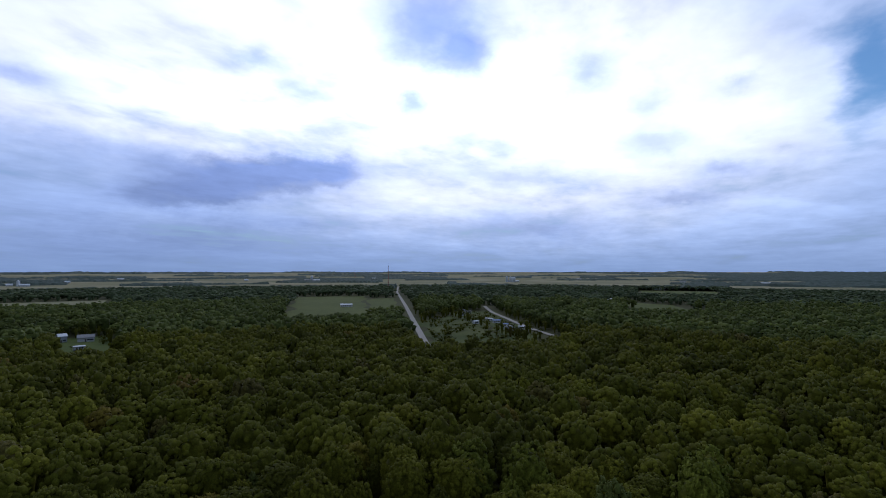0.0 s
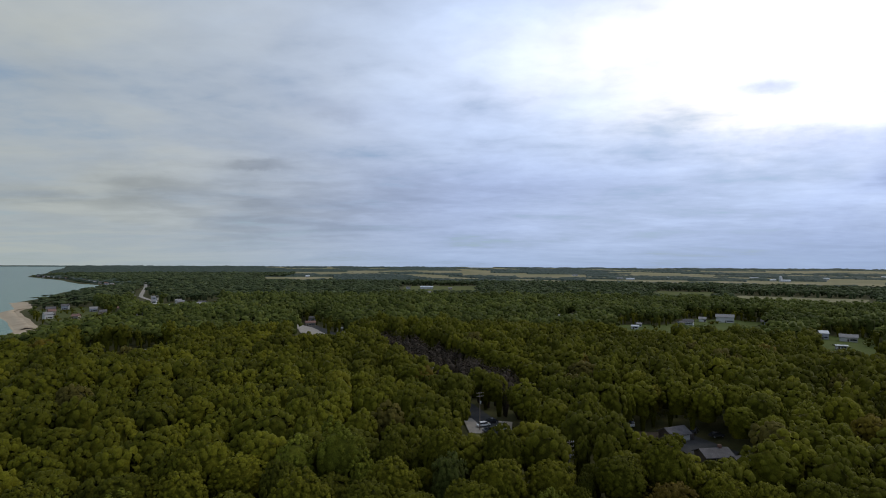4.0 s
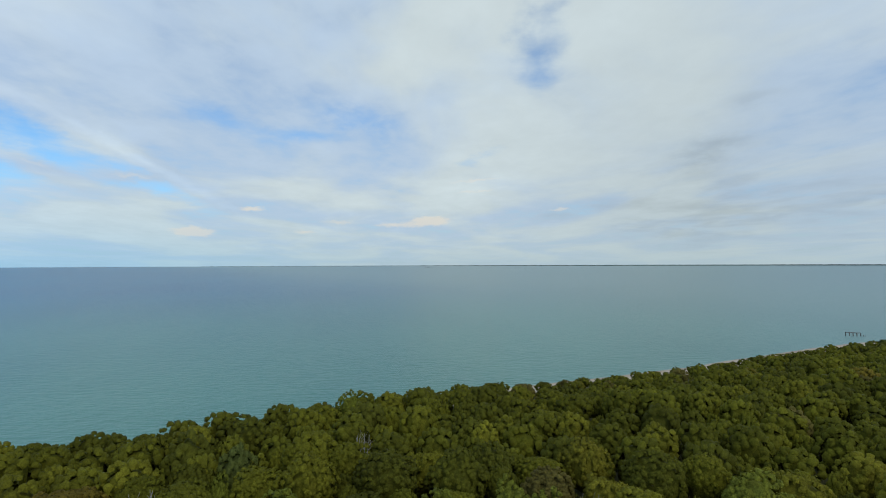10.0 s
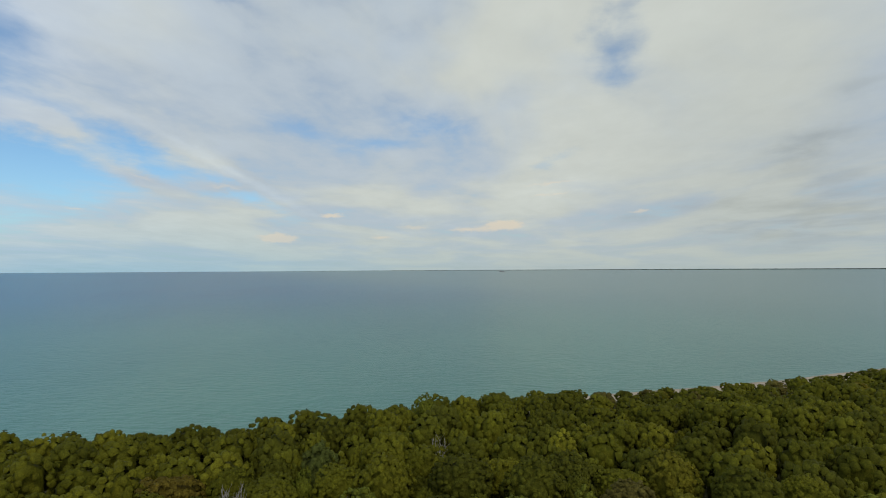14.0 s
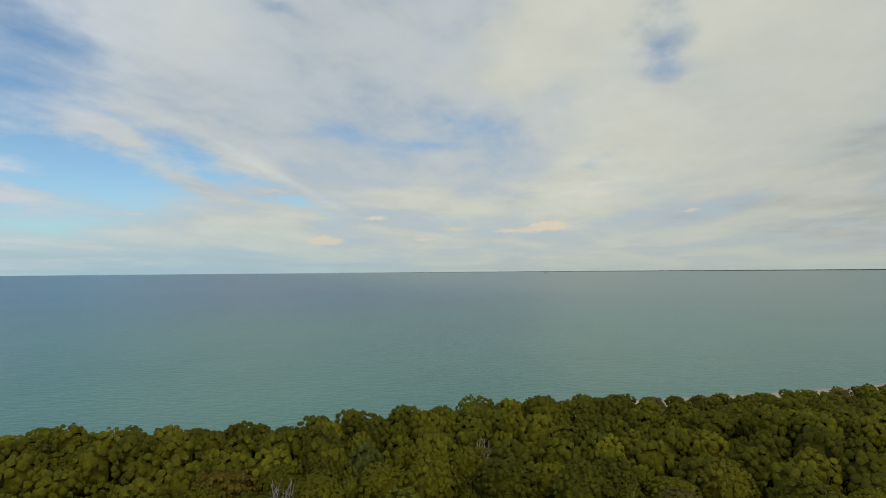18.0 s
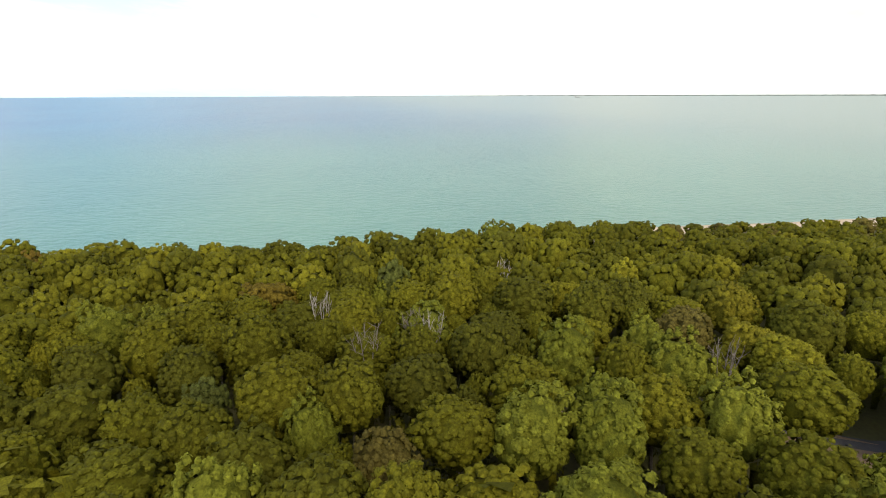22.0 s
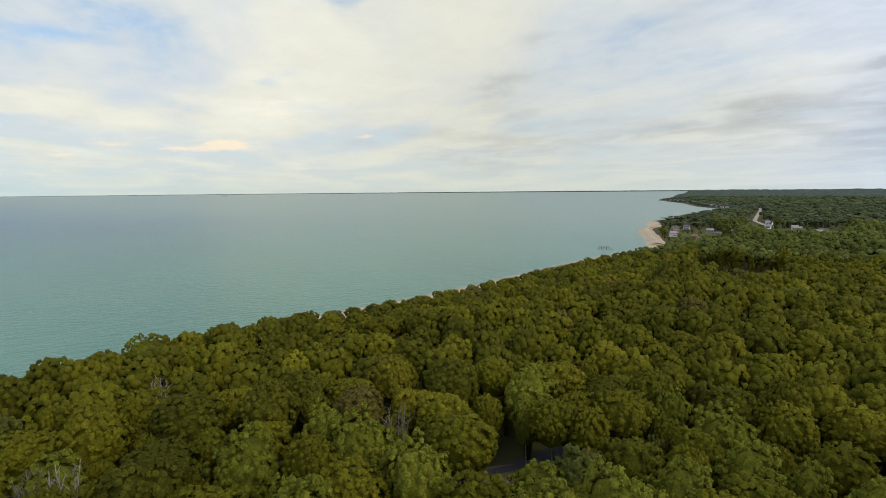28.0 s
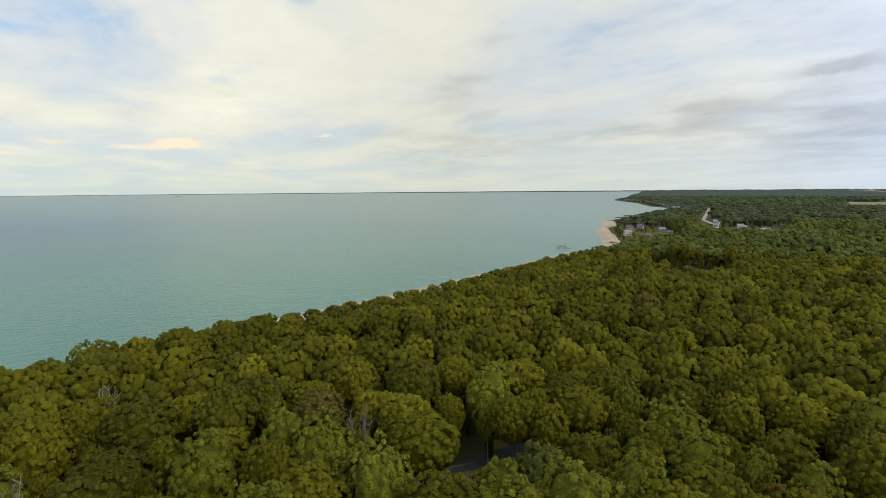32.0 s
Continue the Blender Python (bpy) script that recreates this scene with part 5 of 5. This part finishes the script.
def utility_pole(x, y, turn, arms):
    root = tagged(new("utility_pole"), "weathered wooden utility pole with crossarms beside the road", "pole", "utility poles on the road")
    root.matrix_basis = pose(x, y, gz(x, y), 0, 0, turn)
    bm = bmesh.new()
    tube(bm, (0, 0, -1), (0, 0, 12.5), 0.17, 0.11, 8)
    part("post", bm, POLE_WOOD, root)
    for k in range(arms):
        z = 12.1 - k * 1.0
        arm = part("crossarm", boxed((-1.2, -0.2, z - 0.07, 1.2, -0.08, z + 0.07)), POLE_WOOD, root)
        for ix in (-1.05, -0.5, 0.5, 1.05):
            bm = bmesh.new()
            tube(bm, (ix, -0.14, z + 0.07), (ix, -0.14, z + 0.27), 0.05, 0.035, 6)
            part("insulator", bm, ROOF_WHITE, arm)
    bm = bmesh.new()
    tube(bm, (0.28, 0, 8.6), (0.28, 0, 9.5), 0.2, 0.2, 8)
    part("transformer", bm, STEEL, root, "grey steel transformer can")


for x, y, arms in ((7, 134, 2), (16, 124, 4), (-6, 168, 2), (-26, 206, 2), (-48, 246, 2)):
    utility_pole(x, y, 25, arms)


def car(x, y, turn, paint, label, name="car", long=4.6, high=1.5, ground=0.0):
    root = tagged(new(name), label, "car")
    root.matrix_basis = pose(x, y, gz(x, y) + 0.5 + ground, 0, 0, turn)
    L, W = long / 2, 0.9
    bm = bmesh.new()
    prof = [(-L, 0.35), (-L, 0.85), (-L * 0.55, 0.98), (L * 0.5, 0.95), (L, 0.8), (L, 0.35)]
    a = [bm.verts.new((px, -W, pz)) for px, pz in prof]
    b = [bm.verts.new((px, W, pz)) for px, pz in prof]
    bm.faces.new(a)
    bm.faces.new(b[::-1])
    for i in range(len(prof)):
        j = (i + 1) % len(prof)
        bm.faces.new((a[i], b[i], b[j], a[j]))
    bmesh.ops.bevel(bm, geom=bm.edges[:], offset=0.06, segments=2, affect="EDGES")
    part("body", bm, paint, root)
    for nm, mat, c0, c1, z0, z1 in (("glasshouse", DARK_GLASS, 0.72, 0.5, 0.93, high - 0.06), ("roof", paint, 0.5, 0.46, high - 0.06, high)):
        bm = bmesh.new()
        v0 = [bm.verts.new((sx * L * c0 - 0.15, sy * W * (0.94 if nm == "glasshouse" else 0.8), z0)) for sx, sy in ((-1, -1), (1, -1), (1, 1), (-1, 1))]
        v1 = [bm.verts.new((sx * L * c1 - 0.15, sy * W * 0.78, z1)) for sx, sy in ((-1, -1), (1, -1), (1, 1), (-1, 1))]
        bm.faces.new(v1)
        bm.faces.new(v0[::-1])
        for i in range(4):
            bm.faces.new((v0[i], v0[(i + 1) % 4], v1[(i + 1) % 4], v1[i]))
        part(nm, bm, mat, root)
    for sx in (-0.62, 0.62):
        for sy in (-1, 1):
            bm = bmesh.new()
            tube(bm, (sx * L, sy * (W - 0.12), 0.32), (sx * L, sy * (W + 0.06), 0.32), 0.33, 0.33, 14)
            t = part("wheel", bm, RUBBER, root)
            bm = bmesh.new()
            tube(bm, (sx * L, sy * (W + 0.06), 0.32), (sx * L, sy * (W + 0.075), 0.32), 0.19, 0.17, 10)
            part("rim", bm, STEEL, t)


car(61, 174, 60, PAINT_DARK, "dark car parked on the asphalt yard")
car(66, 170, 20, PAINT_DARK, "black car parked on the asphalt yard")
car(-5, 172, 35, PAINT_WHITE, "white car parked on gravel among trees")
car(-2.5, 176, 35, PAINT_DARK, "dark car parked on gravel among trees")
car(0.5, 168.5, 20, PAINT_WHITE, "white car parked at the edge of a gravel place")
car(-2.8, 166.5, 30, PAINT_DARK, "dark car beside a white car on gravel")
car(43, 179, 80, PAINT_WHITE, "white van parked on bare brown ground", "van", 5.2, 2.1)

# the flat-roofed shelter in its clearing
root = tagged(new("shelter"), "open picnic shelter with a flat white roof in a clearing", "shelter")
root.matrix_basis = pose(-234, 277, gz(-234, 277), 0, 0, 40)
part("roof", boxed((-4.6, -2.6, 2.7, 4.6, 2.6, 2.95)), ROOF_WHITE, root)
for sx in (-4.3, -1.4, 1.4, 4.3):
    for sy in (-2.3, 2.3):
        part("post", boxed((sx - 0.1, sy - 0.1, -0.4, sx + 0.1, sy + 0.1, 2.7)), POLE_WOOD, root)
part("floor_slab", boxed((-4.5, -2.5, -0.5, 4.5, 2.5, 0.42)), CONCRETE, root)

# ruined pier standing in the shallows
root = tagged(new("pier"), "old dark pier deck on posts standing in shallow water", "pier")
root.matrix_basis = pose(*polar(49.5, 500), 0, 0, 0, 56)
part("deck", boxed((-4.9, -0.9, 2.35, 4.9, 0.9, 2.65)), RUST, root)
for k in range(5):
    for sy in (-0.7, 0.7):
        bm = bmesh.new()
        tube(bm, (-4.5 + k * 2.25, sy, -2.5), (-4.5 + k * 2.25, sy, 2.35), 0.2, 0.2, 8)
        part("post", bm, RUST, root)
    part("cross_beam", boxed((-4.65 + k * 2.25, -1.0, 2.1, -4.35 + k * 2.25, 1.0, 2.35)), RUST, root)
for k, (dx, dy) in enumerate(((6.2, 0.6), (7.0, -0.5))):
    bm = bmesh.new()
    tube(bm, (dx, dy, -2.5), (dx, dy, 1.0), 0.18, 0.16, 8)
    part("broken_post", bm, RUST, root)

# a freighter on the horizon
root = tagged(new("ship"), "small white and dark lake freighter on the horizon", "ship")
root.matrix_basis = pose(*polar(89.0, 4300), float(swell(4300)), 0, 0, 80)
bm = bmesh.new()
prof = [(-20, -2.4), (-17, -3), (14, -3), (21, 0), (14, 3), (-17, 3), (-20, 2.4)]
lo = [bm.verts.new((px * 0.96, py * 0.9, -1)) for px, py in prof]
hi = [bm.verts.new((px, py, 3.0)) for px, py in prof]
bm.faces.new(hi)
for i in range(len(prof)):
    j = (i + 1) % len(prof)
    bm.faces.new((lo[i], lo[j], hi[j], hi[i]))
part("hull", bm, RUST, root)
part("bridge", boxed((-18, -2.4, 3, -12, 2.4, 8.5)), SIDING_WHITE, root)
part("forecastle", boxed((13, -1.8, 3, 17, 1.8, 4.6)), SIDING_WHITE, root)
bm = bmesh.new()
tube(bm, (-16, 0, 8.5), (-16, 0, 11.5), 0.9, 0.8, 8)
part("funnel", bm, RED_STEEL, root)
for hx in (-8, -2, 4, 10):
    part("hatch", boxed((hx - 2, -2, 3.0, hx + 2, 2, 3.8)), STEEL, root)


# ---- bare trees ----
def bare_tree(x, y, h, spread, mat, label, seed):
    rng = np.random.default_rng(seed)
    root = tagged(new("dead_tree"), label, "tree", "dead trees in the wood")
    root.matrix_basis = pose(x, y, gz(x, y), 0, 0, float(rng.uniform(0, 360)))
    bm = bmesh.new()
    tube(bm, (0, 0, -0.5), (0.2, 0.1, h * 0.55), 0.26, 0.2, 7)
    part("trunk", bm, mat, root)
    for k in range(7):
        a = 2 * math.pi * k / 7 + rng.uniform(-0.4, 0.4)
        z0 = h * rng.uniform(0.42, 0.56)
        mid = Vector((spread * 0.45 * math.cos(a), spread * 0.45 * math.sin(a), z0 + h * rng.uniform(0.16, 0.24)))
        tip = Vector((spread * rng.uniform(0.5, 0.9) * math.cos(a), spread * rng.uniform(0.5, 0.9) * math.sin(a), h * rng.uniform(0.88, 1.06)))
        bm = bmesh.new()
        tube(bm, (0.15, 0.08, z0), mid, 0.14, 0.1, 5)
        tube(bm, mid, tip, 0.1, 0.04, 5)
        for _ in range(7):
            f = rng.uniform(0.1, 0.85)
            b0 = mid.lerp(tip, f)
            tube(bm, b0, b0 + Vector((rng.normal() * 0.7, rng.normal() * 0.7, rng.uniform(0.8, 2.2))), 0.05, 0.02, 4)
        part("limb", bm, mat, root)


for k, (az, r, h, sp, mat) in enumerate(((104, 84, 15.5, 2.6, PALE_BARK), (106.5, 86, 15, 2.4, BARK), (96, 118, 14, 2.4, PALE_BARK), (100.5, 150, 11, 2.0, PALE_BARK), (117, 96, 16, 3.0, PALE_BARK), (112, 77, 16.5, 3.0, BARK), (72, 84, 16.5, 3, BARK), (36, 240, 15, 4, BARK), (35, 246, 14, 4, PALE_BARK))):
    x, y = polar(az, r)
    bare_tree(x, y, h, sp, mat, "bare pale-limbed dead tree among green crowns" if mat is PALE_BARK else "bare dark-limbed dead tree among green crowns", 40 + k)


# a small white notice board beside the camp lane
root = tagged(new("notice_board"), "small white notice board on two posts beside the camp lane", "sign")
root.matrix_basis = pose(*polar(57.6, 103), gz(*polar(57.6, 103)), 0, 0, 57)
part("board", boxed((-0.6, -0.04, 1.1, 0.6, 0.04, 2.0)), PAINT_WHITE, root)
for sx in (-0.5, 0.5):
    part("post", boxed((sx - 0.05, 0.04, -0.4, sx + 0.05, 0.12, 2.1)), POLE_WOOD, root)
